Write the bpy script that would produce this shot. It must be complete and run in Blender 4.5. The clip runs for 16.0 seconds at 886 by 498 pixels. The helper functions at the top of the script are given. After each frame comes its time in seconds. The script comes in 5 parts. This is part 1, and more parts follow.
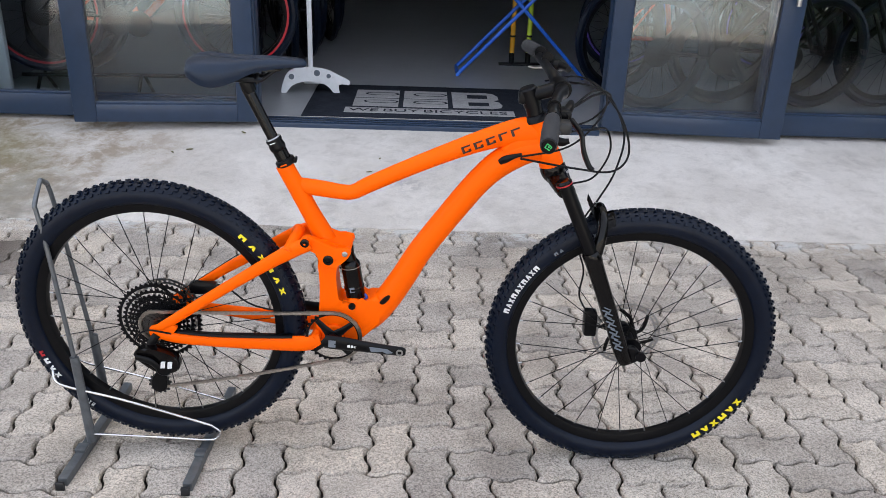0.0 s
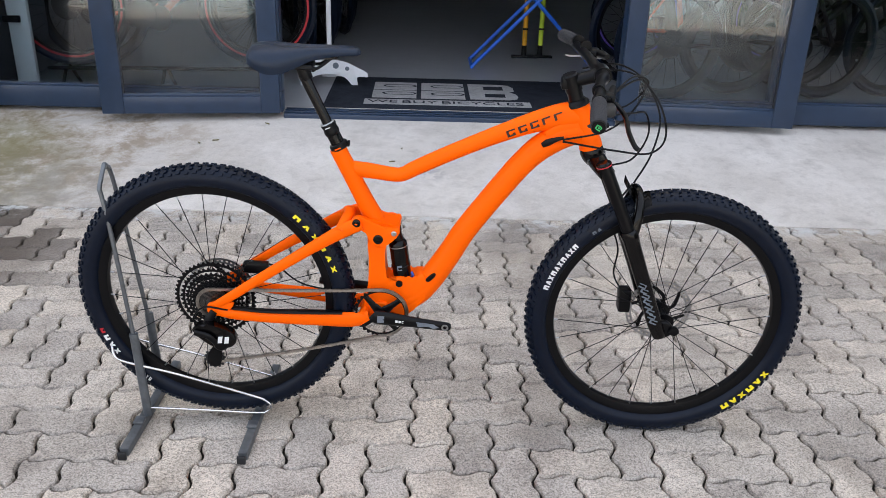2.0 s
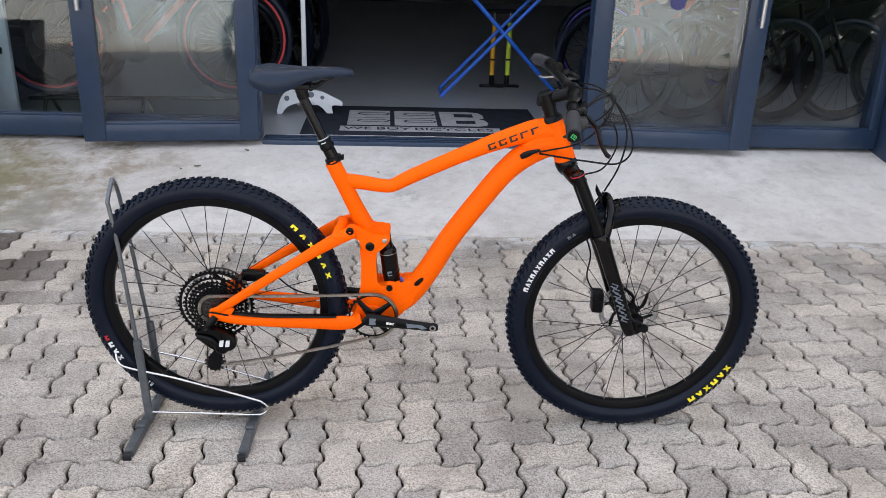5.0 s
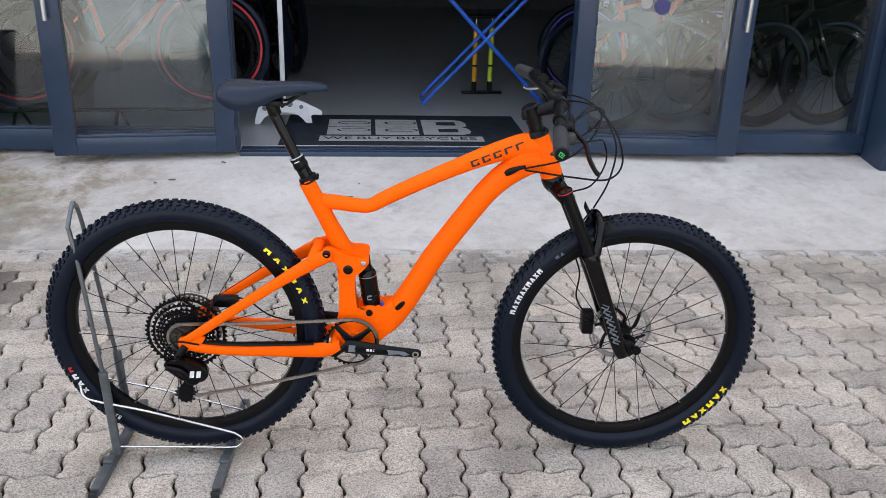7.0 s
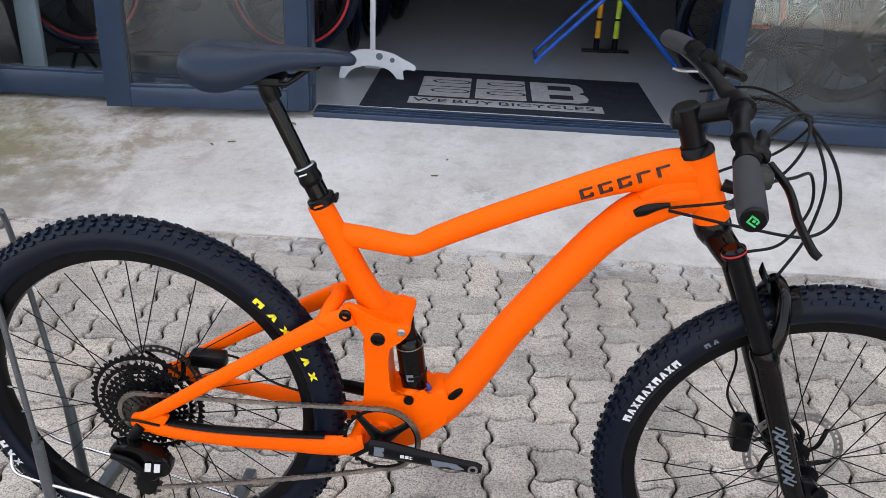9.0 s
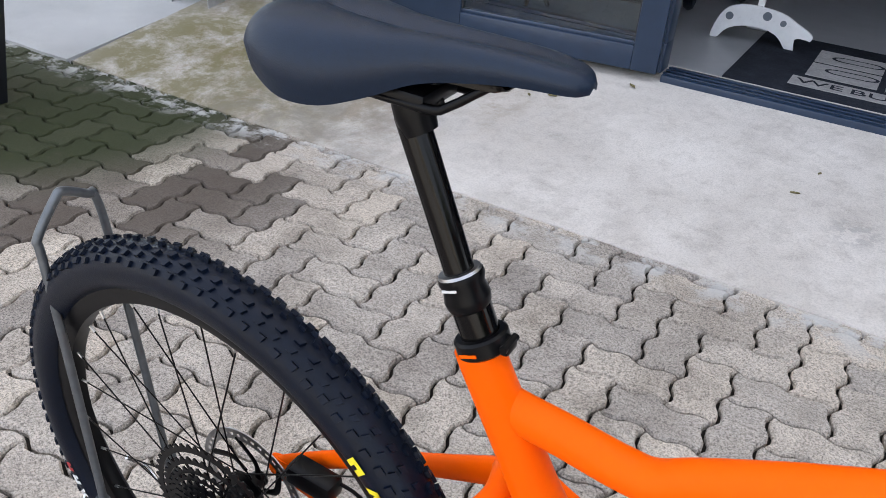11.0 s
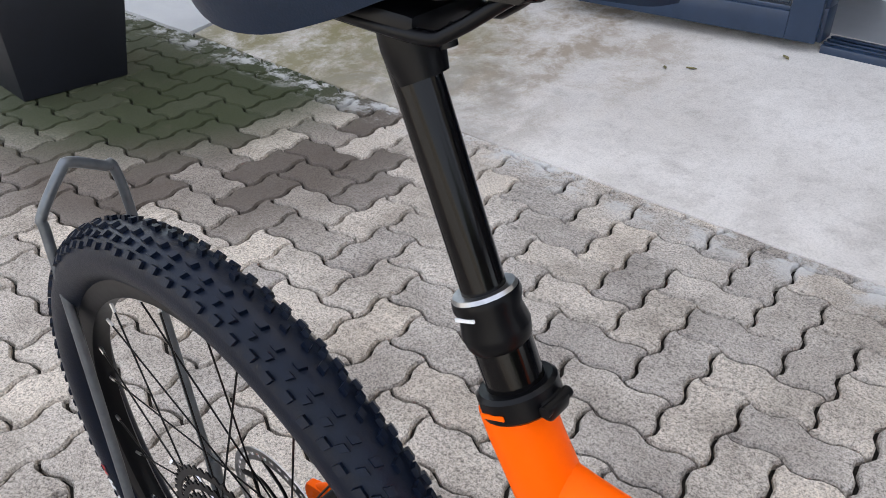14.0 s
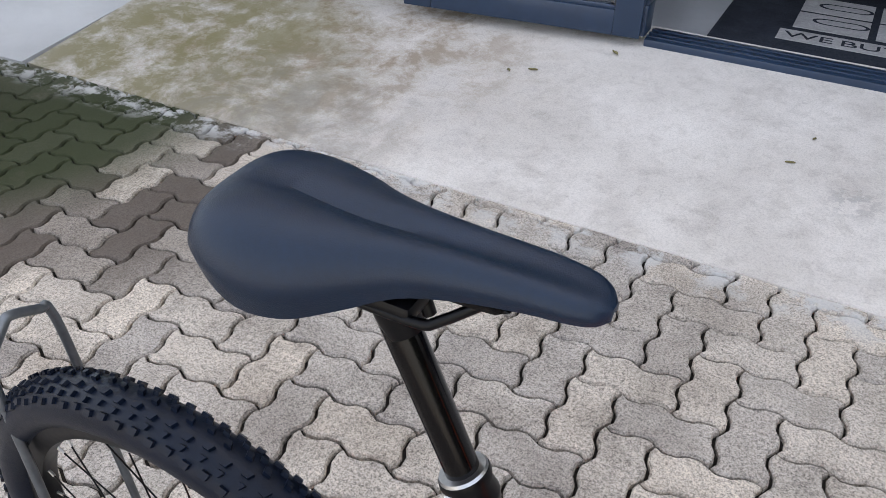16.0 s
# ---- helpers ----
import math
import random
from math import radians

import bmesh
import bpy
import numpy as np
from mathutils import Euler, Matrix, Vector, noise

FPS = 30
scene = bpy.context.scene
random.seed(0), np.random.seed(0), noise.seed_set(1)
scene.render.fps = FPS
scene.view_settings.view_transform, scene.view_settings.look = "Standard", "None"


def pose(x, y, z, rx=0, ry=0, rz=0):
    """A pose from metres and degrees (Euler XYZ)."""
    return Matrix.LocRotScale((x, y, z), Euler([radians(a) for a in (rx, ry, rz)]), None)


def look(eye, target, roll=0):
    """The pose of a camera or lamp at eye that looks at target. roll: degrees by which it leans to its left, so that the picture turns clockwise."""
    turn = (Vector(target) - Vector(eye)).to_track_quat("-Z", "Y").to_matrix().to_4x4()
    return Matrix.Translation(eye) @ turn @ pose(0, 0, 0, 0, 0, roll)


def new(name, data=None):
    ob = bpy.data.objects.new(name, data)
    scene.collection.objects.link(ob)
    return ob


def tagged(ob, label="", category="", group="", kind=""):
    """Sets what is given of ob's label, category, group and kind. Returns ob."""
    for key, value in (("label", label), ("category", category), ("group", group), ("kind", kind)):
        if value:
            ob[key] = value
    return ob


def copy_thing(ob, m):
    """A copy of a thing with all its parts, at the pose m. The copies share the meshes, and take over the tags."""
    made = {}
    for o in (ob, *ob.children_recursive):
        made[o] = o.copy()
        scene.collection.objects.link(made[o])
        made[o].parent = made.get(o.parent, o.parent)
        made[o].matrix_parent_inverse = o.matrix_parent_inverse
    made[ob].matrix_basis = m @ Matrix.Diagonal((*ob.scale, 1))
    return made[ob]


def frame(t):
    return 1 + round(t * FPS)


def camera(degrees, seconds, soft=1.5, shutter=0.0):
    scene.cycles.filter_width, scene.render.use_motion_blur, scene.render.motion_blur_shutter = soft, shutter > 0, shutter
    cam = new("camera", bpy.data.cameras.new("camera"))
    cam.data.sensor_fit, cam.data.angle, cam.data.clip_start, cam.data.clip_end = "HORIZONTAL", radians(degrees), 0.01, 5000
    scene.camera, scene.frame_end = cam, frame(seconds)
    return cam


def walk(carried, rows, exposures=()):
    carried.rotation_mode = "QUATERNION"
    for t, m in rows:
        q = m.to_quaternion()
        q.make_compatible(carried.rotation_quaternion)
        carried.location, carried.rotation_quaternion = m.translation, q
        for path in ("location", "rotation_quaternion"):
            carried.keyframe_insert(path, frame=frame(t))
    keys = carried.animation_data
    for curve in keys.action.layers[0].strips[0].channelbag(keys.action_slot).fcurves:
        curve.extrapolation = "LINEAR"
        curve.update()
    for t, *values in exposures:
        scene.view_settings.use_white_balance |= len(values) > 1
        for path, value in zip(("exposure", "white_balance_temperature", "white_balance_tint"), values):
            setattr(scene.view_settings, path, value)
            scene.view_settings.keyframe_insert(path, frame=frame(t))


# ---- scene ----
cam = camera(56.0, 16.0, 0.35)
PATH = [
    (0, (0.74, -1.877, 1.417), (0.727, -0.038, 0.63), 2.1),
    (0.5, (0.717, -1.87, 1.42), (0.706, -0.027, 0.645), 2.3),
    (1, (0.699, -1.88, 1.399), (0.692, -0.043, 0.608), 2.5),
    (1.5, (0.686, -1.911, 1.394), (0.675, -0.076, 0.6), 2.6),
    (2, (0.631, -1.992, 1.419), (0.618, -0.158, 0.621), 1.9),
    (2.5, (0.594, -2.081, 1.41), (0.602, -0.249, 0.607), 1.7),
    (3, (0.571, -2.125, 1.409), (0.582, -0.297, 0.598), 1.6),
    (3.5, (0.554, -2.164, 1.417), (0.577, -0.337, 0.604), 1.8),
    (4, (0.557, -2.176, 1.418), (0.591, -0.341, 0.622), 1.9),
    (4.5, (0.568, -2.176, 1.416), (0.618, -0.316, 0.684), 2.0),
    (7, (0.586, -2.052, 1.42), (0.689, -0.187, 0.706), 1.6),
    (7.5, (0.651, -1.887, 1.421), (0.728, -0.031, 0.68), 1.6),
    (8, (0.687, -1.718, 1.396), (0.658, 0.116, 0.598), 0.7),
    (8.5, (0.663, -1.466, 1.357), (0.597, 0.358, 0.539), 2.5),
    (9, (0.654, -1.255, 1.327), (0.506, 0.556, 0.492), 2.7),
    (9.3, (0.671, -1.112, 1.314), (0.33, 0.662, 0.455), 2.8),
    (9.5, (0.684, -1.015, 1.323), (0.161, 0.707, 0.449), 2.9),
    (9.6, (0.693, -0.975, 1.33), (0.071, 0.711, 0.45), 3.1),
    (9.7, (0.693, -0.939, 1.339), (0.004, 0.715, 0.449), 3.5),
    (11.8, (0.545, -0.371, 1.158), (-0.407, 1.02, 0.082), 3.2),
    (12, (0.553, -0.356, 1.15), (-0.467, 0.981, 0.067), 1.9),
    (12.5, (0.551, -0.312, 1.141), (-0.635, 0.875, 0.053), -1.1),
    (13, (0.551, -0.304, 1.137), (-0.623, 0.898, 0.052), -0.2),
    (13.5, (0.554, -0.303, 1.134), (-0.565, 0.953, 0.052), 0.8),
    (14, (0.545, -0.314, 1.138), (-0.563, 0.958, 0.063), 1.1),
    (14.5, (0.519, -0.328, 1.183), (-0.559, 0.976, 0.118), 1.0),
    (15, (0.496, -0.353, 1.233), (-0.397, 1.085, 0.168), 2.2),
    (15.5, (0.482, -0.371, 1.288), (-0.292, 1.12, 0.203), 2.1),
    (16, (0.496, -0.372, 1.33), (-0.299, 1.068, 0.193), 1.6),
]
walk(cam, [(t, look(eye, target, roll)) for t, eye, target, roll in PATH])

# ---- world and light: the building shades the bike, the yard behind the camera lies in the sun ----
world = bpy.data.worlds.new("world")
scene.world = world
world.use_nodes = True
wn = world.node_tree.nodes
sky = wn.new("ShaderNodeTexSky")
sky.sky_type = "NISHITA"
sky.sun_disc = False
sky.sun_elevation, sky.sun_rotation = radians(60), radians(-10)
sky.air_density, sky.dust_density, sky.ozone_density = 1.0, 3.0, 1.2
mixw = wn.new("ShaderNodeMixRGB")
mixw.inputs[0].default_value = 0.40
mixw.inputs[2].default_value = (9.05, 9.25, 9.9, 1)
world.node_tree.links.new(sky.outputs[0], mixw.inputs[1])
world.node_tree.links.new(mixw.outputs[0], wn["Background"].inputs[0])
wn["Background"].inputs[1].default_value = 0.15

sun = new("sun", bpy.data.lights.new("sun", "SUN"))
sun.data.energy, sun.data.angle, sun.data.color = 5.0, radians(0.6), (1.0, 0.95, 0.87)
sun.matrix_world = look((0, 0, 0), (0.09, -0.5, -0.866))
scene.view_settings.exposure = 1.23

# ---- materials ----
def mat(name, base, rough=0.6, metal=0.0, grain=None, var=0.12, bump=0.0, bscale=None, spec=0.5, coat=0.0, obj_random=0.0, stain=None, coord="Object"):
    """A procedural surface: two noises vary the base colour, a fine one gives relief."""
    m = bpy.data.materials.new(name)
    m.use_nodes = True
    nt = m.node_tree
    n, l = nt.nodes, nt.links
    b = n["Principled BSDF"]
    b.inputs["Roughness"].default_value, b.inputs["Metallic"].default_value = rough, metal
    b.inputs["Specular IOR Level"].default_value, b.inputs["Coat Weight"].default_value = spec, coat
    b.inputs["Coat Roughness"].default_value = 0.08
    tc = n.new("ShaderNodeTexCoord")
    col = n.new("ShaderNodeRGB")
    col.outputs[0].default_value = (*base, 1)
    out = col.outputs[0]
    if grain:
        for sc, amt in ((grain, var), (grain * 0.13, var * 0.8)):
            t = n.new("ShaderNodeTexNoise")
            t.inputs["Scale"].default_value, t.inputs["Detail"].default_value, t.inputs["Roughness"].default_value = sc, 6, 0.65
            l.new(tc.outputs[coord], t.inputs["Vector"])
            r = n.new("ShaderNodeMapRange")
            r.inputs[1].default_value, r.inputs[2].default_value = 0.3, 0.7
            r.inputs[3].default_value, r.inputs[4].default_value = 1 - amt, 1 + amt
            l.new(t.outputs["Fac"], r.inputs[0])
            mx = n.new("ShaderNodeMixRGB")
            mx.blend_type, mx.inputs[0].default_value = "MULTIPLY", 1.0
            l.new(out, mx.inputs[1])
            l.new(r.outputs[0], mx.inputs[2])
            out = mx.outputs[0]
            if sc == grain:
                rr = n.new("ShaderNodeMapRange")
                rr.inputs[3].default_value, rr.inputs[4].default_value = max(0.02, rough - 0.08), min(1, rough + 0.08)
                l.new(t.outputs["Fac"], rr.inputs[0])
                l.new(rr.outputs[0], b.inputs["Roughness"])
    if obj_random:
        oi = n.new("ShaderNodeObjectInfo")
        r = n.new("ShaderNodeMapRange")
        r.inputs[3].default_value, r.inputs[4].default_value = 1 - obj_random, 1 + obj_random
        l.new(oi.outputs["Random"], r.inputs[0])
        mx = n.new("ShaderNodeMixRGB")
        mx.blend_type, mx.inputs[0].default_value = "MULTIPLY", 1.0
        l.new(out, mx.inputs[1])
        l.new(r.outputs[0], mx.inputs[2])
        out = mx.outputs[0]
    if bump:
        t = n.new("ShaderNodeTexNoise")
        t.inputs["Scale"].default_value, t.inputs["Detail"].default_value = bscale or (grain or 50) * 2, 4
        l.new(tc.outputs[coord], t.inputs["Vector"])
        bp = n.new("ShaderNodeBump")
        bp.inputs["Strength"].default_value, bp.inputs["Distance"].default_value = bump, 0.004
        l.new(t.outputs["Fac"], bp.inputs["Height"])
        l.new(bp.outputs[0], b.inputs["Normal"])
    l.new(out, b.inputs["Base Color"])
    return m


ORANGE = mat("orange_paint", (0.95, 0.115, 0.0005), 0.42, grain=120, var=0.02, spec=0.07, coat=0.02)
# black rubber; the sky's blue reflection is tinted into its base
RUBBER = mat("tyre_rubber", (0.0018, 0.0046, 0.0125), 0.38, grain=90, var=0.2, bump=0.10, bscale=500, spec=0.19)
BLACK = mat("satin_black", (0.0025, 0.0026, 0.0034), 0.32, grain=80, var=0.15, spec=0.16)
GLOSS = mat("gloss_black", (0.0025, 0.0022, 0.0024), 0.11, grain=60, var=0.15, spec=0.22)
PLASTIC = mat("black_plastic", (0.010, 0.0105, 0.012), 0.5, grain=150, var=0.15, bump=0.1, bscale=600)
GRIP = mat("grey_rubber", (0.016, 0.017, 0.021), 0.7, grain=200, var=0.15, bump=0.3, bscale=900)
# dark cover whose base colour carries the blue sheen of the sky
SADDLE = mat("saddle_cover", (0.0026, 0.0105, 0.0270), 0.37, grain=220, var=0.12, bump=0.14, bscale=900, spec=0.32)
STEEL = mat("steel", (0.42, 0.42, 0.43), 0.32, 1.0, grain=120, var=0.15)
DARKSTEEL = mat("dark_steel", (0.115, 0.112, 0.11), 0.30, 1.0, grain=120, var=0.25)
CHROME = mat("zinc_rod", (0.62, 0.62, 0.62), 0.22, 1.0, grain=60, var=0.1)
STANDGREY = mat("grey_tube_paint", (0.12, 0.13, 0.14), 0.36, 0.55, grain=60, var=0.18)
YELLOW = mat("yellow_print", (0.85, 0.72, 0.02), 0.5, grain=300, var=0.08)
WHITE = mat("white_print", (0.7, 0.7, 0.7), 0.5, grain=300, var=0.1)
GREYPRINT = mat("grey_print", (0.13, 0.15, 0.18), 0.45, grain=300, var=0.1)
DECALDARK = mat("dark_decal", (0.030, 0.008, 0.006), 0.4, grain=300, var=0.1)
RED = mat("red_paint", (0.42, 0.012, 0.02), 0.35, grain=60, var=0.1)
BLUEANO = mat("blue_anodised", (0.04, 0.09, 0.5), 0.3, 0.6, grain=60, var=0.1)
GREEN = mat("green_print", (0.03, 0.45, 0.12), 0.5, grain=200, var=0.1)
NAVY = mat("navy_frame_paint", (0.018, 0.035, 0.069), 0.32, grain=14, var=0.1, bump=0.03, bscale=120)
# near-black navy standing for the shade of a recess
NAVYSHADE = mat("navy_recess_shade", (0.012, 0.018, 0.032), 0.5, grain=9, var=0.15, bump=0.1, bscale=150)
GASKET = mat("window_gasket", (0.02, 0.022, 0.026), 0.5, grain=40, var=0.1)
FLOORGREY = mat("shop_floor", (0.33, 0.335, 0.345), 0.35, grain=5, var=0.12)
MATDARK = mat("mat_pile", (0.028, 0.032, 0.042), 0.95, grain=90, var=0.3, bump=0.8, bscale=700, spec=0.1)
MATLIGHT = mat("mat_print", (0.42, 0.41, 0.41), 0.95, grain=90, var=0.18, bump=0.8, bscale=700, spec=0.1)
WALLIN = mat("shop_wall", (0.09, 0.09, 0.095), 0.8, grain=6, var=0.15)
WALLWHITE = mat("white_wall", (0.72, 0.72, 0.7), 0.7, grain=7, var=0.06)
WHITEMETAL = mat("white_enamel", (0.75, 0.76, 0.78), 0.3, grain=30, var=0.05)
BLUEMETAL = mat("blue_enamel", (0.015, 0.12, 0.62), 0.3, grain=40, var=0.08)
PUMPYEL = mat("yellow_pump", (0.75, 0.36, 0.02), 0.35, grain=40, var=0.08)
PUMPLIME = mat("lime_pump", (0.55, 0.72, 0.05), 0.35, grain=40, var=0.08)
PURPLE = mat("purple_rim", (0.10, 0.06, 0.35), 0.35, grain=40, var=0.1)
PLANTER = mat("planter_plastic", (0.009, 0.010, 0.015), 0.5, grain=18, var=0.2, bump=0.15, bscale=300)
SOIL = mat("soil", (0.05, 0.035, 0.025), 0.95, grain=40, var=0.4, bump=1.0, bscale=120)
LEAFMAT = mat("leaf", (0.06, 0.10, 0.03), 0.45, grain=20, var=0.3)
BARK = mat("bark", (0.09, 0.07, 0.05), 0.85, grain=40, var=0.3, bump=0.8, bscale=120)
PALLET = mat("cardboard", (0.42, 0.27, 0.15), 0.8, grain=12, var=0.15)
PLASTER = mat("plaster_beige", (0.52, 0.47, 0.39), 0.85, grain=4, var=0.1, bump=0.2, bscale=80)


def glass_mat():
    m = bpy.data.materials.new("window_glass")
    m.use_nodes = True
    b = m.node_tree.nodes["Principled BSDF"]
    b.inputs["Base Color"].default_value = (0.74, 0.84, 0.90, 1)
    b.inputs["Roughness"].default_value, b.inputs["Transmission Weight"].default_value, b.inputs["IOR"].default_value = 0.0, 1.0, 1.60
    t = m.node_tree.nodes.new("ShaderNodeTexNoise")
    t.inputs["Scale"].default_value = 1.3
    bp = m.node_tree.nodes.new("ShaderNodeBump")
    bp.inputs["Strength"].default_value, bp.inputs["Distance"].default_value = 0.02, 0.01
    m.node_tree.links.new(t.outputs["Fac"], bp.inputs["Height"])
    m.node_tree.links.new(bp.outputs[0], b.inputs["Normal"])
    return m


GLASS = glass_mat()


# ---- mesh helpers ----
def part(name, bm, material, parent=None, label="", m=None, smooth=True):
    """Links a bmesh as one mesh object under a thing or a part."""
    me = bpy.data.meshes.new(name)
    bmesh.ops.recalc_face_normals(bm, faces=bm.faces[:])
    bm.to_mesh(me)
    bm.free()
    if smooth:
        me.polygons.foreach_set("use_smooth", [True] * len(me.polygons))
        me.set_sharp_from_angle(angle=radians(38))
    for one in (material if isinstance(material, (list, tuple)) else [material]):
        me.materials.append(one)
    ob = new(name, me)
    if parent:
        ob.parent = parent
        ob.matrix_parent_inverse = parent.matrix_basis.inverted()
    if m is not None:
        ob.matrix_basis = m
    if label:
        ob["label"] = label
    return ob


def thing(name, at, label, category, group="", kind=""):
    e = new(name)
    e.empty_display_size = 0.1
    e.matrix_basis = Matrix.Translation(at)
    return tagged(e, label, category, group, kind)


def box(bm, lo, hi, bevel=0.0, m=None):
    """A box between two corners, with bevelled edges."""
    c = [(a + b) / 2 for a, b in zip(lo, hi)]
    mm = Matrix.Translation(c) @ Matrix.Diagonal([abs(b - a) for a, b in zip(lo, hi)] + [1])
    r = bmesh.ops.create_cube(bm, size=1.0, matrix=(m @ mm) if m is not None else mm)
    if bevel:
        es = {e for v in r["verts"] for e in v.link_edges}
        bmesh.ops.bevel(bm, geom=list(es), offset=bevel, segments=2, affect="EDGES", profile=0.5)
    return bm


def boxed(lo, hi, bevel=0.0, m=None):
    return box(bmesh.new(), lo, hi, bevel, m)


def smooth_path(pts, n=8):
    """Catmull-Rom through points (any dimension)."""
    w = max(len(p) for p in pts)
    P = [np.array(list(p) + [p[-1]] * (w - len(p)), float) for p in pts]
    P = [2 * P[0] - P[1]] + P + [2 * P[-1] - P[-2]]
    out = []
    for i in range(1, len(P) - 2):
        for k in range(n):
            t = k / n
            out.append(0.5 * (2 * P[i] + (P[i + 1] - P[i - 1]) * t + (2 * P[i - 1] - 5 * P[i] + 4 * P[i + 1] - P[i + 2]) * t * t + (3 * P[i] - P[i - 1] - 3 * P[i + 1] + P[i + 2]) * t ** 3))
    out.append(P[-2])
    return out


def tube(bm, pts, seg=12, caps=True, side=(0, 1, 0)):
    """A tube along points (x, y, z, half width across side, half width along the other way)."""
    rings = []
    P = [np.array(p, float) for p in pts]
    for i, p in enumerate(P):
        d = P[min(i + 1, len(P) - 1)][:3] - P[max(i - 1, 0)][:3]
        d = Vector(d).normalized()
        s = Vector(side)
        s = (s - d * s.dot(d))
        s = s.normalized() if s.length > 1e-4 else d.orthogonal().normalized()
        u = d.cross(s)
        ra, rb = p[3], p[4] if len(p) > 4 else p[3]
        rings.append([bm.verts.new(Vector(p[:3]) + s * (ra * math.cos(2 * math.pi * k / seg)) + u * (rb * math.sin(2 * math.pi * k / seg))) for k in range(seg)])
    for a, b in zip(rings, rings[1:]):
        for k in range(seg):
            bm.faces.new((a[k], a[(k + 1) % seg], b[(k + 1) % seg], b[k]))
    if caps:
        bm.faces.new(rings[0][::-1])
        bm.faces.new(rings[-1])
    return bm


def tubed(pts, seg=12, n=0, side=(0, 1, 0)):
    return tube(bmesh.new(), smooth_path(pts, n) if n else pts, seg, True, side)


def rod(bm, a, b, r, seg=10):
    return tube(bm, [(*a, r), (*b, r)], seg)


def rodded(a, b, r, seg=10):
    return rod(bmesh.new(), a, b, r, seg)


def lathe(bm, prof, centre, axis="y", seg=48, closed=False):
    """Turns a profile of (along the axis, radius) round the axis."""
    rings = []
    for k in range(seg):
        a = 2 * math.pi * k / seg
        ring = []
        for h, r in prof:
            c, s = r * math.cos(a), r * math.sin(a)
            v = (c, h, s) if axis == "y" else ((h, c, s) if axis == "x" else (c, s, h))
            ring.append(bm.verts.new(Vector(v) + Vector(centre)))
        rings.append(ring)
    n = len(prof)
    for k in range(seg):
        a, b = rings[k], rings[(k + 1) % seg]
        for i in range(n if closed else n - 1):
            j = (i + 1) % n
            bm.faces.new((a[i], a[j], b[j], b[i]))
    if not closed:
        for i in (0, n - 1):
            bm.faces.new([rings[k][i] for k in range(seg)])
    return bm


def lathed(prof, centre, axis="y", seg=48, closed=False):
    return lathe(bmesh.new(), prof, centre, axis, seg, closed)


def slab(bm, outline, y0, y1, bevel=0.0):
    """A plate: an outline in x, z, thick from y0 to y1."""
    a = [bm.verts.new((x, y0, z)) for x, z in outline]
    b = [bm.verts.new((x, y1, z)) for x, z in outline]
    fs = [bm.faces.new(a), bm.faces.new(b[::-1])]
    for i in range(len(a)):
        j = (i + 1) % len(a)
        fs.append(bm.faces.new((a[j], a[i], b[i], b[j])))
    if bevel:
        es = list(fs[0].edges) + list(fs[1].edges)
        bmesh.ops.bevel(bm, geom=es, offset=bevel, segments=3, affect="EDGES", profile=0.5)
    return bm


def slabbed(outline, y0, y1, bevel=0.0):
    return slab(bmesh.new(), outline, y0, y1, bevel)


def round_outline(pts, n=6):
    """A closed smooth outline through x, z points."""
    P = [pts[-1]] + list(pts) + [pts[0], pts[1]]
    out = []
    A = [np.array(p, float) for p in P]
    for i in range(1, len(A) - 2):
        for k in range(n):
            t = k / n
            out.append(tuple(0.5 * (2 * A[i] + (A[i + 1] - A[i - 1]) * t + (2 * A[i - 1] - 5 * A[i] + 4 * A[i + 1] - A[i + 2]) * t * t + (3 * A[i] - A[i - 1] - 3 * A[i + 1] + A[i + 2]) * t ** 3)))
    return out


def letter(text, size, m, depth=0.0006, shear=0.0):
    """A bmesh of text in the built-in font, flat in its own plane, at pose m."""
    cu = bpy.data.curves.new("text", "FONT")
    cu.body, cu.size, cu.extrude, cu.shear = text, size, depth, shear
    cu.align_x, cu.align_y = "CENTER", "CENTER"
    ob = bpy.data.objects.new("text", cu)
    me = ob.to_mesh()
    bm = bmesh.new()
    bm.from_mesh(me)
    bm.transform(m)
    ob.to_mesh_clear()
    bpy.data.objects.remove(ob)
    bpy.data.curves.remove(cu)
    return bm

# ---- the shop front, in its own axes: u along it, v into it ----
B = pose(0.4926, 1.687, 0, 0, 0, 2.2)


def bpart(name, bm, material, parent=None, label="", smooth=True):
    bm.transform(B)
    return part(name, bm, material, parent, label, None, smooth)


def at_b(u, v, z=0.0):
    return B @ Vector((u, v, z))


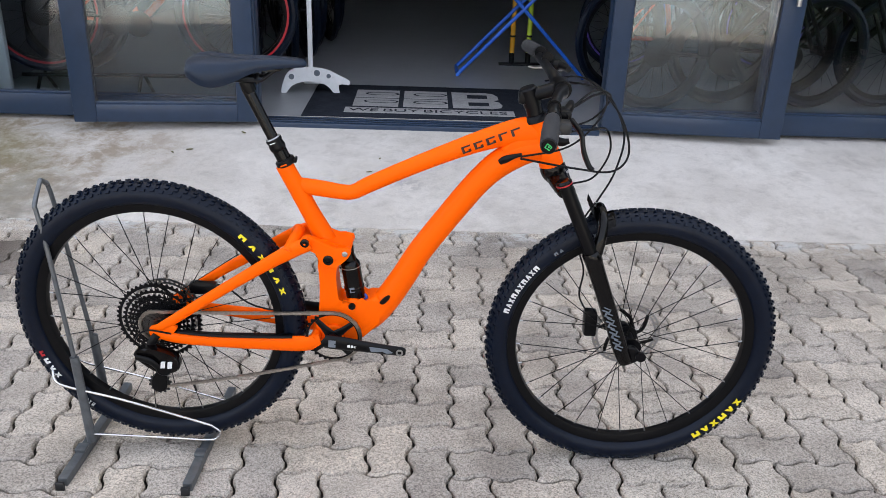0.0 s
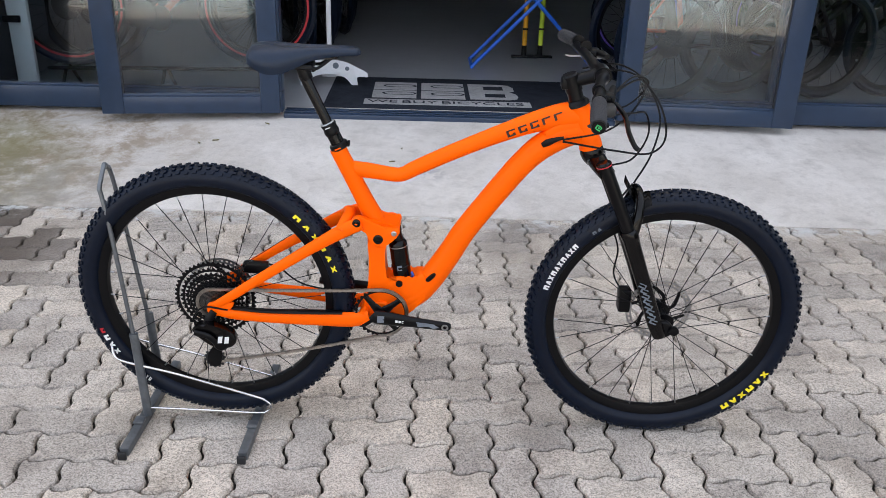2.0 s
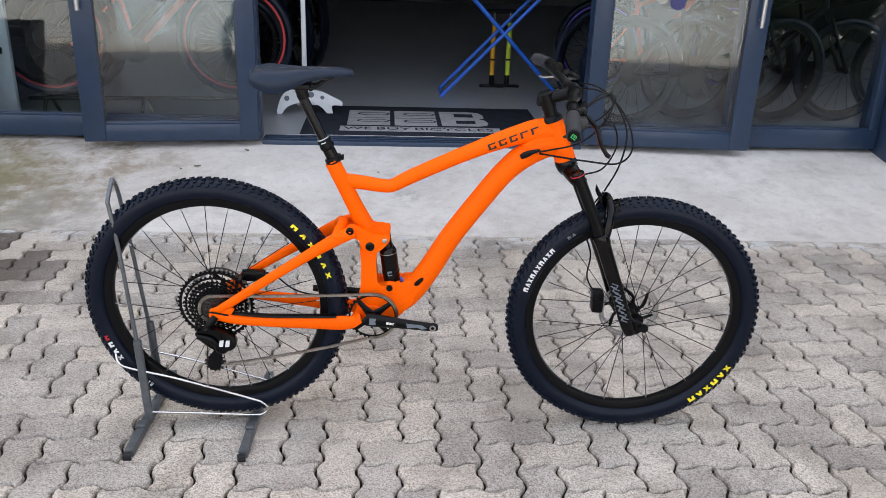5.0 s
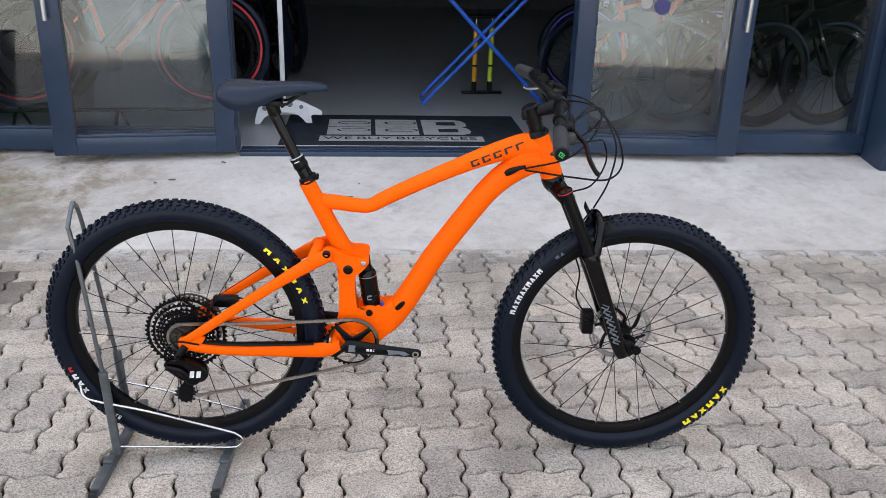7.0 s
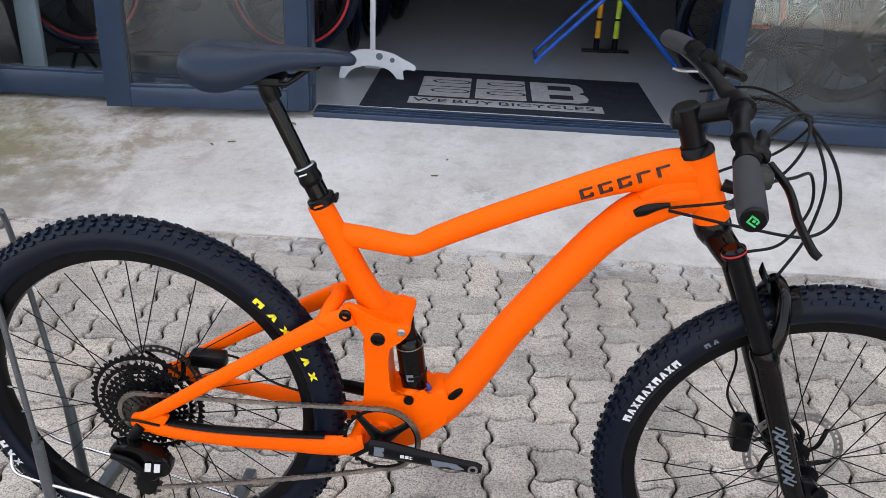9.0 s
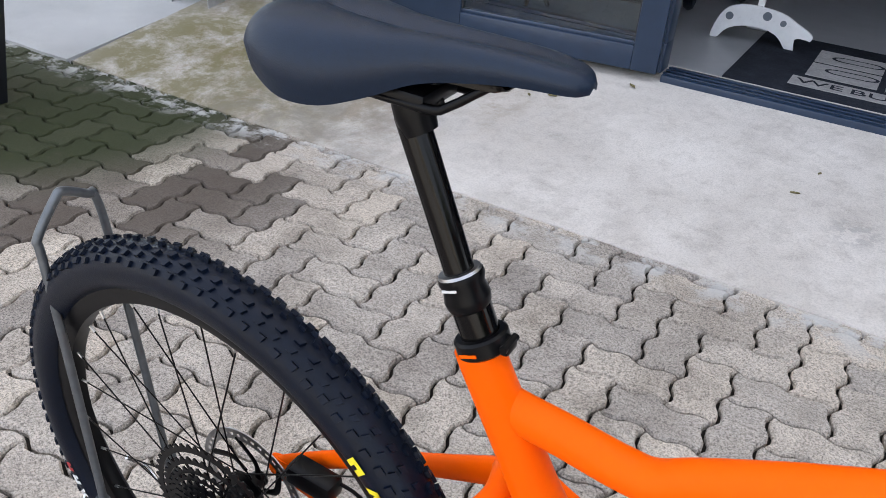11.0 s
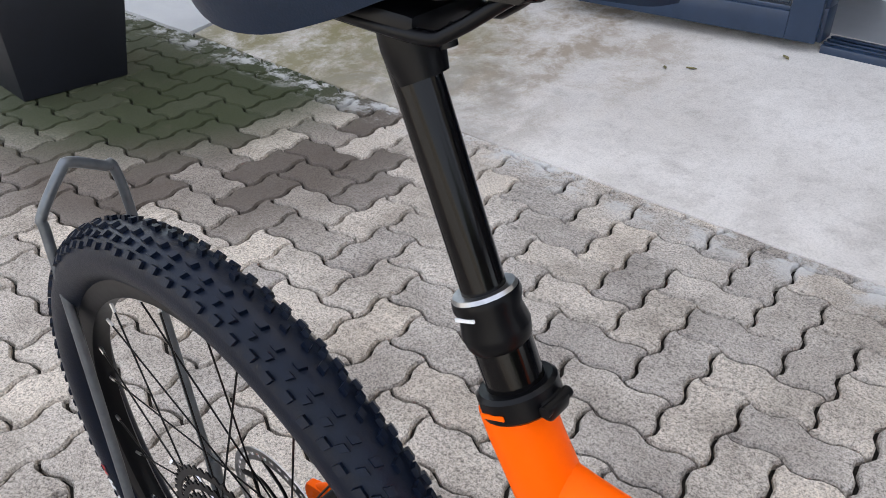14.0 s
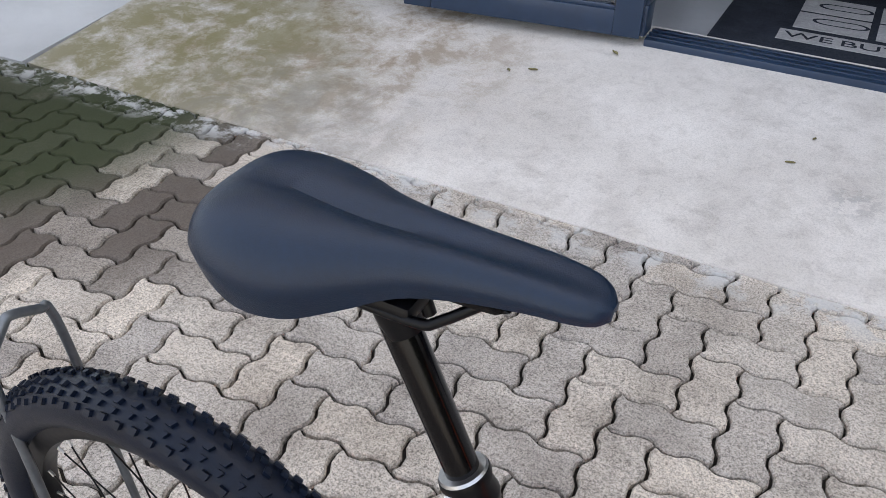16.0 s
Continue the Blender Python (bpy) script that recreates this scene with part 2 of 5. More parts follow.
def ground_mats():
    """Concrete and asphalt with stains laid out by place."""
    def base(name, stops, rough, fine, bumps):
        m = bpy.data.materials.new(name)
        m.use_nodes = True
        n, l = m.node_tree.nodes, m.node_tree.links
        b = n["Principled BSDF"]
        b.inputs["Roughness"].default_value = rough
        b.inputs["Specular IOR Level"].default_value = 0.2
        geo = n.new("ShaderNodeNewGeometry")
        def noise_of(scale, detail=6, rgh=0.6, dist=0.0):
            t = n.new("ShaderNodeTexNoise")
            t.inputs["Scale"].default_value, t.inputs["Detail"].default_value = scale, detail
            t.inputs["Roughness"].default_value, t.inputs["Distortion"].default_value = rgh, dist
            l.new(geo.outputs["Position"], t.inputs["Vector"])
            return t.outputs["Fac"]
        def ramp(fac, s):
            r = n.new("ShaderNodeValToRGB")
            r.color_ramp.elements[0].position, r.color_ramp.elements[0].color = s[0][0], (*s[0][1], 1)
            r.color_ramp.elements[1].position, r.color_ramp.elements[1].color = s[-1][0], (*s[-1][1], 1)
            for p, c in s[1:-1]:
                e = r.color_ramp.elements.new(p)
                e.color = (*c, 1)
            l.new(fac, r.inputs[0])
            return r.outputs[0]
        def mix(a, c, fac, how="MIX"):
            x = n.new("ShaderNodeMixRGB")
            x.blend_type = how
            l.new(a, x.inputs[1]) if not isinstance(a, tuple) else setattr(x.inputs[1], "default_value", (*a, 1))
            l.new(c, x.inputs[2]) if not isinstance(c, tuple) else setattr(x.inputs[2], "default_value", (*c, 1))
            l.new(fac, x.inputs[0]) if not isinstance(fac, float) else setattr(x.inputs[0], "default_value", fac)
            return x.outputs[0]
        def math_of(op, a, c, clamp=False):
            x = n.new("ShaderNodeMath")
            x.operation, x.use_clamp = op, clamp
            for i, v in enumerate((a, c)):
                l.new(v, x.inputs[i]) if not isinstance(v, float) else setattr(x.inputs[i], "default_value", v)
            return x.outputs[0]
        def near(px, py, r0, r1):
            """1 within r0 of a place, 0 past r1."""
            d = n.new("ShaderNodeVectorMath")
            d.operation = "DISTANCE"
            d.inputs[1].default_value = (px, py, 0)
            l.new(geo.outputs["Position"], d.inputs[0])
            r = n.new("ShaderNodeMapRange")
            r.interpolation_type = "SMOOTHSTEP"
            r.inputs[1].default_value, r.inputs[2].default_value, r.inputs[3].default_value, r.inputs[4].default_value = r0, r1, 1, 0
            l.new(d.outputs["Value"], r.inputs[0])
            return r.outputs[0]
        col = ramp(noise_of(fine[0]), stops)
        sp = ramp(noise_of(fine[1], 7, 0.85), [(0.38, (fine[2],) * 3), (0.54, (1.12, 1.12, 1.12))])
        col = mix(col, sp, 1.0, "MULTIPLY")
        bp = n.new("ShaderNodeBump")
        bp.inputs["Strength"].default_value, bp.inputs["Distance"].default_value = bumps[1], 0.003
        l.new(noise_of(bumps[0], 4), bp.inputs["Height"])
        l.new(bp.outputs[0], b.inputs["Normal"])
        return m, b, n, l, dict(noise_of=noise_of, ramp=ramp, mix=mix, math_of=math_of, near=near, col=col)
    out = {}
    # pavers: pale grey-beige exposed grain, dark and green patches towards the planter
    m, b, n, l, k = base("paver_concrete", [(0.3, (0.425, 0.384, 0.336)), (0.55, (0.55, 0.50, 0.443)), (0.75, (0.635, 0.58, 0.515))], 0.9, (7.0, 210.0, 0.24), (380.0, 0.7))
    oi = n.new("ShaderNodeObjectInfo")
    isl = n.new("ShaderNodeNewGeometry")
    rnd = k["math_of"]("FRACT", k["math_of"]("ADD", oi.outputs["Random"], isl.outputs["Random Per Island"]), 0.0)
    tone = k["ramp"](rnd, [(0.0, (0.80, 0.80, 0.81)), (0.5, (1.0, 0.995, 0.985)), (1.0, (1.13, 1.10, 1.05))])
    c = k["mix"](k["col"], tone, 1.0, "MULTIPLY")
    grit = k["ramp"](k["noise_of"](95.0, 5, 0.75), [(0.36, (0.52, 0.51, 0.50)), (0.50, (1.03, 1.03, 1.03)), (0.66, (1.16, 1.15, 1.13))])
    c = k["mix"](c, grit, 0.85, "MULTIPLY")
    blot = k["ramp"](k["noise_of"](2.6, 4, 0.6), [(0.36, (0.72, 0.70, 0.69)), (0.56, (1.04, 1.03, 1.02))])
    c = k["mix"](c, blot, 1.0, "MULTIPLY")
    edge = k["math_of"]("MULTIPLY", k["near"](-1.66, 1.05, 0.50, 0.95), k["ramp"](rnd, [(0.45, (1, 1, 1)), (0.66, (0.5, 0.5, 0.5)), (0.8, (0.0, 0.0, 0.0))]))
    c = k["mix"](c, (0.085, 0.066, 0.052), k["math_of"]("MULTIPLY", edge, 0.85))
    moss = k["math_of"]("MULTIPLY", k["near"](-2.30, 1.33, 0.62, 1.02), k["ramp"](k["noise_of"](3.5, 5, 0.7), [(0.25, (0.6, 0.6, 0.6)), (0.42, (1, 1, 1))]))
    c = k["mix"](c, (0.038, 0.048, 0.02), k["math_of"]("MULTIPLY", moss, 0.92))
    # cement smears on the blocks beside the apron
    dt = n.new("ShaderNodeVectorMath")
    dt.operation = "DOT_PRODUCT"
    dt.inputs[1].default_value = (-0.021, 0.9998, 0)
    l.new(isl.outputs["Position"], dt.inputs[0])
    mr = n.new("ShaderNodeMapRange")
    mr.inputs[1].default_value, mr.inputs[2].default_value = 1.46, 1.57
    l.new(dt.outputs["Value"], mr.inputs[0])
    smear = k["math_of"]("MULTIPLY", mr.outputs[0], k["ramp"](k["noise_of"](9.0, 5, 0.7), [(0.48, (0, 0, 0)), (0.58, (1, 1, 1))]))
    c = k["mix"](c, (0.56, 0.55, 0.53), k["math_of"]("MULTIPLY", smear, 0.8))
    l.new(c, b.inputs["Base Color"])
    out["paver"] = m
    # apron: pale concrete with brown and yellow-green stains at its far end
    m, b, n, l, k = base("apron_concrete", [(0.3, (0.47, 0.435, 0.395)), (0.55, (0.575, 0.537, 0.495)), (0.75, (0.635, 0.598, 0.555))], 0.8, (2.2, 160.0, 0.86), (130.0, 0.25))
    c = k["col"]
    dirt = k["ramp"](k["noise_of"](5.0, 8, 0.7, 0.25), [(0.30, (0.75, 0.74, 0.73)), (0.5, (1, 1, 1))])
    c = k["mix"](c, dirt, 0.80, "MULTIPLY")
    scuff = k["ramp"](k["noise_of"](14.0, 8, 0.75, 0.2), [(0.36, (0.80, 0.79, 0.78)), (0.50, (1, 1, 1))])
    c = k["mix"](c, scuff, 0.7, "MULTIPLY")
    spill = k["math_of"]("MULTIPLY", k["near"](0.53, 2.08, 0.03, 0.14), k["ramp"](k["noise_of"](26.0, 4, 0.6), [(0.50, (0, 0, 0)), (0.56, (1, 1, 1))]))
    c = k["mix"](c, (0.27, 0.26, 0.25), k["math_of"]("MULTIPLY", spill, 0.7))
    seam = k["math_of"]("MULTIPLY", k["near"](-1.62, 2.42, 0.45, 1.35), k["ramp"](k["noise_of"](5.0, 9, 0.74, 0.25), [(0.40, (0, 0, 0)), (0.58, (1, 1, 1))]))
    c = k["mix"](c, (0.20, 0.145, 0.085), k["math_of"]("MULTIPLY", seam, 0.78))
    seam = k["math_of"]("MULTIPLY", k["near"](-2.05, 1.9, 0.35, 1.05), k["ramp"](k["noise_of"](6.0, 9, 0.74, 0.25), [(0.36, (0, 0, 0)), (0.54, (1, 1, 1))]))
    c = k["mix"](c, (0.17, 0.15, 0.06), k["math_of"]("MULTIPLY", seam, 0.82))
    seam = k["math_of"]("MULTIPLY", k["near"](-1.35, 1.65, 0.1, 0.75), k["ramp"](k["noise_of"](6.0, 7, 0.7, 0.5), [(0.40, (0, 0, 0)), (0.58, (1, 1, 1))]))
    c = k["mix"](c, (0.22, 0.20, 0.17), k["math_of"]("MULTIPLY", seam, 0.7))
    l.new(c, b.inputs["Base Color"])
    out["apron"] = m
    m, b, n, l, k = base("ramp_concrete", [(0.3, (0.40, 0.40, 0.395)), (0.7, (0.50, 0.50, 0.49))], 0.85, (3.0, 240.0, 0.8), (200.0, 0.3))
    l.new(k["col"], b.inputs["Base Color"])
    out["ramp"] = m
    m, b, n, l, k = base("joint_sand", [(0.3, (0.014, 0.012, 0.010)), (0.7, (0.034, 0.029, 0.024))], 0.95, (9.0, 300.0, 0.6), (300.0, 0.6))
    l.new(k["col"], b.inputs["Base Color"])
    out["joint"] = m
    m, b, n, l, k = base("pale_asphalt", [(0.3, (0.36, 0.345, 0.31)), (0.7, (0.46, 0.44, 0.40))], 0.9, (1.4, 150.0, 0.7), (200.0, 0.4))
    l.new(k["col"], b.inputs["Base Color"])
    out["asphalt"] = m
    return out


GM = ground_mats()


def quad_sheet(x0, y0, x1, y1, z, holes=()):
    bm = bmesh.new()
    vs = [bm.verts.new(p) for p in ((x0, y0, z), (x1, y0, z), (x1, y1, z), (x0, y1, z))]
    bm.faces.new(vs)
    return bm


# one ground sheet to the horizon, just under the pavers
tagged(part("ground", quad_sheet(-900, -900, 900, 900, -0.018), GM["joint"], smooth=False), "dark sandy bed under the pavers, reaching the horizon", "ground", kind="structure")
tagged(part("road", boxed((-60, -40, -0.03), (60, -3.0, 0.0)), GM["asphalt"]), "pale sunlit asphalt yard in front of the shop", "road", kind="structure")
for i in range(5):
    ln = thing("parking_line", (-6 + i * 2.6, -6, 0), "worn white painted parking line on the asphalt", "road marking", "parking lines")
    part("stripe", boxed((-6 + i * 2.6, -8.5, 0.001), (-5.9 + i * 2.6, -4.0, 0.004)), WHITE, ln)


def apron_sheet(u0, u1, v0, v1, z0, z1, nu, nv, skew=0.0):
    """A sloping concrete slab with thickness and a slightly ragged front edge."""
    bm = bmesh.new()
    top = []
    for j in range(nv + 1):
        row = []
        for i in range(nu + 1):
            u = u0 + (u1 - u0) * i / nu
            vs_ = v0 + skew * u
            v = vs_ + (v1 - vs_) * j / nv
            rag = 0.006 * noise.noise((u * 9, 3.1, 0)) + 0.003 * noise.noise((u * 37, 7.7, 0)) if j == 0 else 0
            row.append(bm.verts.new((u, v + rag, z0 + (z1 - z0) * j / nv + 0.0012 * noise.noise((u * 2, v * 2, 5)))))
        top.append(row)
    for j in range(nv):
        for i in range(nu):
            bm.faces.new((top[j][i], top[j][i + 1], top[j + 1][i + 1], top[j + 1][i]))
    r = bmesh.ops.extrude_face_region(bm, geom=bm.faces[:])
    for v in [g for g in r["geom"] if isinstance(g, bmesh.types.BMVert)]:
        v.co.z = -0.08
    return bm


tagged(bpart("apron", apron_sheet(-3.0, 8.0, -0.053, 1.22, 0.004, 0.19, 240, 8, -0.0175), GM["apron"]), "pale sloping concrete apron with brown and mossy stains", "apron", kind="structure")
tagged(bpart("neighbour_ramp", apron_sheet(-12.0, -3.012, -0.02, 1.3, 0.012, 0.17, 60, 4), GM["ramp"]), "smooth light grey concrete ramp beside the stained apron", "ramp", kind="structure")

# ---- building shell ----
tagged(bpart("floor", boxed((-6, 1.2, -0.06), (8, 11, 0.182)), FLOORGREY), "smooth grey shop floor", "floor", kind="structure")
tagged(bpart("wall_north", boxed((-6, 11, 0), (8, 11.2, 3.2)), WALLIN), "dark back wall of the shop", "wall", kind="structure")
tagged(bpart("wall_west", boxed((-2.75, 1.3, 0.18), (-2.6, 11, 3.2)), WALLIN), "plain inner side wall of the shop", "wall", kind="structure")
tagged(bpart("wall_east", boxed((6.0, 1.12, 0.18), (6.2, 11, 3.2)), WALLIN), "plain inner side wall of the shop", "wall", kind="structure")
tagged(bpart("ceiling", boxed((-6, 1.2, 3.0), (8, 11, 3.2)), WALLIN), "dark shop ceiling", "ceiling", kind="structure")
tagged(bpart("wall_south", boxed((-14, 0.98, 2.55), (14, 1.2, 7.9), 0.01), PLASTER), "tall rendered upper wall above the shop front", "wall", kind="structure")
tagged(bpart("roof", boxed((-14, 0.7, 7.9), (14, 11.2, 8.1), 0.01), PLASTER), "flat roof edge of the building", "roof", kind="structure")
tagged(bpart("pillar_west", boxed((-2.86, 0.93, 0.08), (-2.50, 1.3, 2.56), 0.012), NAVY), "navy painted pillar at the shop front with a dirty foot", "pillar", kind="structure")
# the recess beside the pillar: its shade is put into the strip's colour
tagged(bpart("pillar_shadow", boxed((-3.02, 1.02, 0.08), (-2.86, 1.3, 2.56), 0.004), NAVYSHADE), "recessed strip beside the pillar, its shade given as a darker navy", "pillar", kind="structure")
tagged(bpart("pillar_east", boxed((2.995, 0.86, 0.08), (3.45, 1.3, 2.56), 0.012), NAVY), "navy painted pillar at the shop front", "pillar", kind="structure")


def frame_window(name, u0, u1, v, z0, z1, label, mullions=(), sill=0.12, stile=0.06, rails=()):
    w = tagged(new(name), label, "window", kind="structure")
    w.matrix_basis = Matrix.Translation(at_b((u0 + u1) / 2, v, z0))
    bpart("window_sill", boxed((u0, v, z0), (u1, v + 0.10, z0 + sill), 0.004), NAVY, w)
    bpart("window_bead", boxed((u0 + stile, v + 0.012, z0 + sill), (u1 - stile, v + 0.05, z0 + sill + 0.012), 0.002), NAVY, w)
    bpart("window_frame", boxed((u0, v + 0.002, z0 + sill), (u0 + stile, v + 0.10, z1), 0.004), NAVY, w)
    bpart("window_frame", boxed((u1 - stile, v + 0.002, z0 + sill), (u1, v + 0.10, z1), 0.004), NAVY, w)
    bpart("window_frame", boxed((u0 + stile, v + 0.002, z1 - 0.08), (u1 - stile, v + 0.10, z1), 0.004), NAVY, w)
    edges = [u0 + stile] + [x for mu in mullions for x in (mu - stile / 2, mu + stile / 2)] + [u1 - stile]
    for mu in mullions:
        bpart("window_frame", boxed((mu - stile / 2, v + 0.004, z0 + sill), (mu + stile / 2, v + 0.10, z1 - 0.08), 0.004), NAVY, w)
    for a, c in zip(edges[::2], edges[1::2]):
        pane = bpart("pane", boxed((a - 0.01, v + 0.05, z0 + sill - 0.01), (c + 0.01, v + 0.056, z1 - 0.07)), GLASS, w)
        pane.visible_shadow = False
    return w


frame_window("window_1", -2.49, -0.805, 1.06, 0.195, 2.5, "fixed shop window in a navy frame behind the open door", ())
frame_window("window_2", 1.13, 2.99, 1.06, 0.195, 2.5, "fixed shop window in a navy frame, bicycles behind it", (2.05,))
frame_window("window_3", -6.2, -3.02, 1.08, 0.15, 2.5, "navy framed window of the neighbouring shop", (-4.6,))

thr = tagged(new("threshold"), "navy metal door track at the shop entrance", "threshold", kind="structure")
thr.matrix_basis = Matrix.Translation(at_b(0.16, 1.1, 0.18))
bpart("track", boxed((-0.80, 1.05, 0.15), (1.125, 1.20, 0.192), 0.003), NAVY, thr)
for v in (1.075, 1.115, 1.155):
    bpart("rib", boxed((-0.80, v, 0.192), (1.125, v + 0.012, 0.199), 0.002), NAVY, thr)
bpart("lintel", boxed((-0.80, 1.06, 2.42), (1.125, 1.16, 2.5), 0.004), NAVY, thr)


def shop_door(name, hinge, length, angle, sign):
    """A glazed door folded back outwards; built from its hinge along +x, then turned."""
    d = tagged(new(name), "navy framed glass shop door folded wide open", "door", kind="structure")
    M = B @ pose(hinge[0], hinge[1], 0, 0, 0, angle)
    d.matrix_basis = M
    t, z0, z1, st = 0.045, 0.20, 2.36, 0.105
    def dp(name_, bm, material, parent=d, label=""):
        bm.transform(M)
        return part(name_, bm, material, parent, label)
    y0, y1 = (0, t)
    dp("stile", boxed((0, y0, z0), (st, y1, z1), 0.004), NAVY)
    dp("stile", boxed((length - st - 0.015, y0, z0), (length, y1, z1), 0.004), NAVY)
    dp("bottom_rail", boxed((st, y0 + 0.001, z0), (length - st - 0.015, y1 - 0.001, z0 + 0.098), 0.004), NAVY)
    dp("top_rail", boxed((st, y0 + 0.001, z1 - 0.1), (length - st - 0.015, y1 - 0.001, z1), 0.004), NAVY)
    for a, c in (((st, z0 + 0.098), (length - st - 0.015, z0 + 0.112)),):
        dp("bead", boxed((a[0], y0 + 0.008, a[1]), (c[0], y1 - 0.008, c[1]), 0.002), NAVY)
    dp("gasket", boxed((st - 0.001, y0 + 0.012, z0 + 0.11), (st + 0.006, y1 - 0.012, z1 - 0.1)), GASKET)
    dp("gasket", boxed((length - st - 0.021, y0 + 0.012, z0 + 0.11), (length - st - 0.014, y1 - 0.012, z1 - 0.1)), GASKET)
    pane = dp("pane", boxed((st - 0.01, t / 2 - 0.003, z0 + 0.09), (length - st, t / 2 + 0.003, z1 - 0.09)), GLASS)
    pane.visible_shadow = False
    face = y1 if sign > 0 else y0
    out = 0.045 * (1 if sign > 0 else -1)
    h = dp("handle", rodded((length - 0.055, face + out, 0.93), (length - 0.055, face + out, 1.45), 0.013), STEEL, d, "brushed steel bar handle")
    for z in (0.97, 1.41):
        dp("bracket", rodded((length - 0.055, face, z), (length - 0.055, face + out, z), 0.008), STEEL, h)
    return d, M


# hinged at the opening's edges, swung round against the fixed windows
door_l, ML = shop_door("door_1", (-0.817, 1.057), 0.974, 180 + 6.4, 1)
door_r, MR = shop_door("door_2", (1.13, 1.035), 1.0, -5.0, -1)
stk = bmesh.new()
lathe(stk, [(0, 0.045), (0.0015, 0.045)], (0, 0, 0), "y", 24)
stk.transform(MR @ Matrix.Translation((0.47, 0.0165, 1.05)))
part("sticker", stk, mat("sticker_blue", (0.03, 0.03, 0.12), 0.5, grain=90, var=0.1), door_r, "round dark blue sticker")
stk = bmesh.new()
lathe(stk, [(0, 0.033), (0.0015, 0.033)], (0, 0, 0), "y", 24)
stk.transform(MR @ Matrix.Translation((0.38, 0.0165, 1.07)))
part("sticker", stk, mat("sticker_grey", (0.3, 0.28, 0.26), 0.5, grain=90, var=0.1), door_r, "round pale sticker")

# square rainwater chute beside the pillar
ch = thing("downpipe", at_b(-3.02, 0.85, 0.05), "navy square metal rainwater pipe with a bare flared outlet", "downpipe")
bpart("pipe", boxed((-3.07, 0.72, 0.40), (-2.93, 0.88, 2.5), 0.004), NAVY, ch)
bm = bmesh.new()
for lo, hi in (((-3.14, 0.70, 0.06), (-3.134, 0.90, 0.37)), ((-2.9, 0.70, 0.06), (-2.894, 0.90, 0.37)), ((-3.134, 0.90, 0.06), (-2.9, 0.906, 0.37)), ((-3.134, 0.72, 0.06), (-2.9, 0.906, 0.066))):
    box(bm, lo, hi)
bpart("outlet", bm, mat("galvanised", (0.5, 0.51, 0.52), 0.4, 0.7, grain=20, var=0.2), ch, "bare galvanised outlet")
bm = bmesh.new()
vs = [bm.verts.new(p) for p in ((-3.145, 0.66, 0.365), (-2.89, 0.66, 0.365), (-2.89, 0.91, 0.365), (-3.145, 0.91, 0.365), (-3.09, 0.72, 0.405), (-2.93, 0.72, 0.405), (-2.93, 0.88, 0.405), (-3.09, 0.88, 0.405))]
for q in ((0, 1, 2, 3), (4, 5, 6, 7), (0, 1, 5, 4), (1, 2, 6, 5), (2, 3, 7, 6), (3, 0, 4, 7)):
    bm.faces.new([vs[i] for i in q])
bpart("hood", bm, NAVY, ch)

# planter at the edge of the yard
pl = thing("planter", (-2.48, 0.95, 0), "tall tapered dark grey square planter", "planter")
bm = bmesh.new()
bmesh.ops.create_cone(bm, cap_ends=True, segments=4, radius1=0.27, radius2=0.36, depth=0.62, matrix=pose(-2.48, 0.95, 0.31, 0, 0, 45 - 3))
top = [fc for fc in bm.faces if fc.calc_center_median().z > 0.6]
r = bmesh.ops.inset_region(bm, faces=top, thickness=0.03)
for v in top[0].verts:
    v.co.z -= 0.05
bmesh.ops.bevel(bm, geom=bm.edges[:], offset=0.006, segments=2, affect="EDGES", profile=0.5)
part("pot", bm, PLANTER, pl)
part("soil", boxed((-2.70, 0.73, 0.56), (-2.26, 1.17, 0.58), 0.004), SOIL, pl)

# ---- entrance mat ----
em = thing("door_mat", at_b(0.16, 1.66, 0.183), "dark entrance mat with pale block letters and a slogan bar", "door mat")
bpart("mat_base", boxed((-0.60, 1.23, 0.182), (0.96, 2.10, 0.192), 0.003), MATDARK, em)
bpart("slogan_bar", boxed((-0.36, 1.33, 0.192), (0.67, 1.455, 0.1945)), MATLIGHT, em)


def ring_block(u0, u1, v0, v1):
    bm = bmesh.new()
    um, vm = (u0 + u1) / 2, (v0 + v1) / 2
    box(bm, (u0, v0, 0.192), (u1, vm - 0.012, 0.1945))
    box(bm, (u0, vm + 0.012, 0.192), (u1, v1, 0.1945))
    return bm


for u0, u1 in ((-0.32, -0.04), (-0.01, 0.27)):
    blk = bpart("logo_shape", ring_block(u0, u1, 1.50, 1.94), MATLIGHT, em, "pale rounded letter block")
    for vv in (1.585, 1.80):
        bm = bmesh.new()
        o = [(u0 + 0.02 + 0.1 + (0.06) * math.cos(a) + (0.0 if math.cos(a) < 0 else 0.1), vv + 0.035 + 0.04 * math.sin(a)) for a in np.linspace(0, 2 * math.pi, 24, endpoint=False)]
        f0 = [bm.verts.new((x, y, 0.1952)) for x, y in o]
        i0 = [bm.verts.new((um_ * 0.86 + 0.14 * (u0 + 0.17), vm_ * 0.72 + 0.28 * (vv + 0.035), 0.1952)) for um_, vm_ in o]
        for q in range(24):
            bm.faces.new((f0[q], f0[(q + 1) % 24], i0[(q + 1) % 24], i0[q]))
        bpart("logo_line", bm, MATDARK, blk)
bm = bmesh.new()
o = [(0.30, 1.50), (0.55, 1.50), (0.60, 1.53), (0.615, 1.60), (0.60, 1.68), (0.565, 1.715), (0.60, 1.75), (0.60, 1.85), (0.57, 1.92), (0.52, 1.94), (0.30, 1.94)]
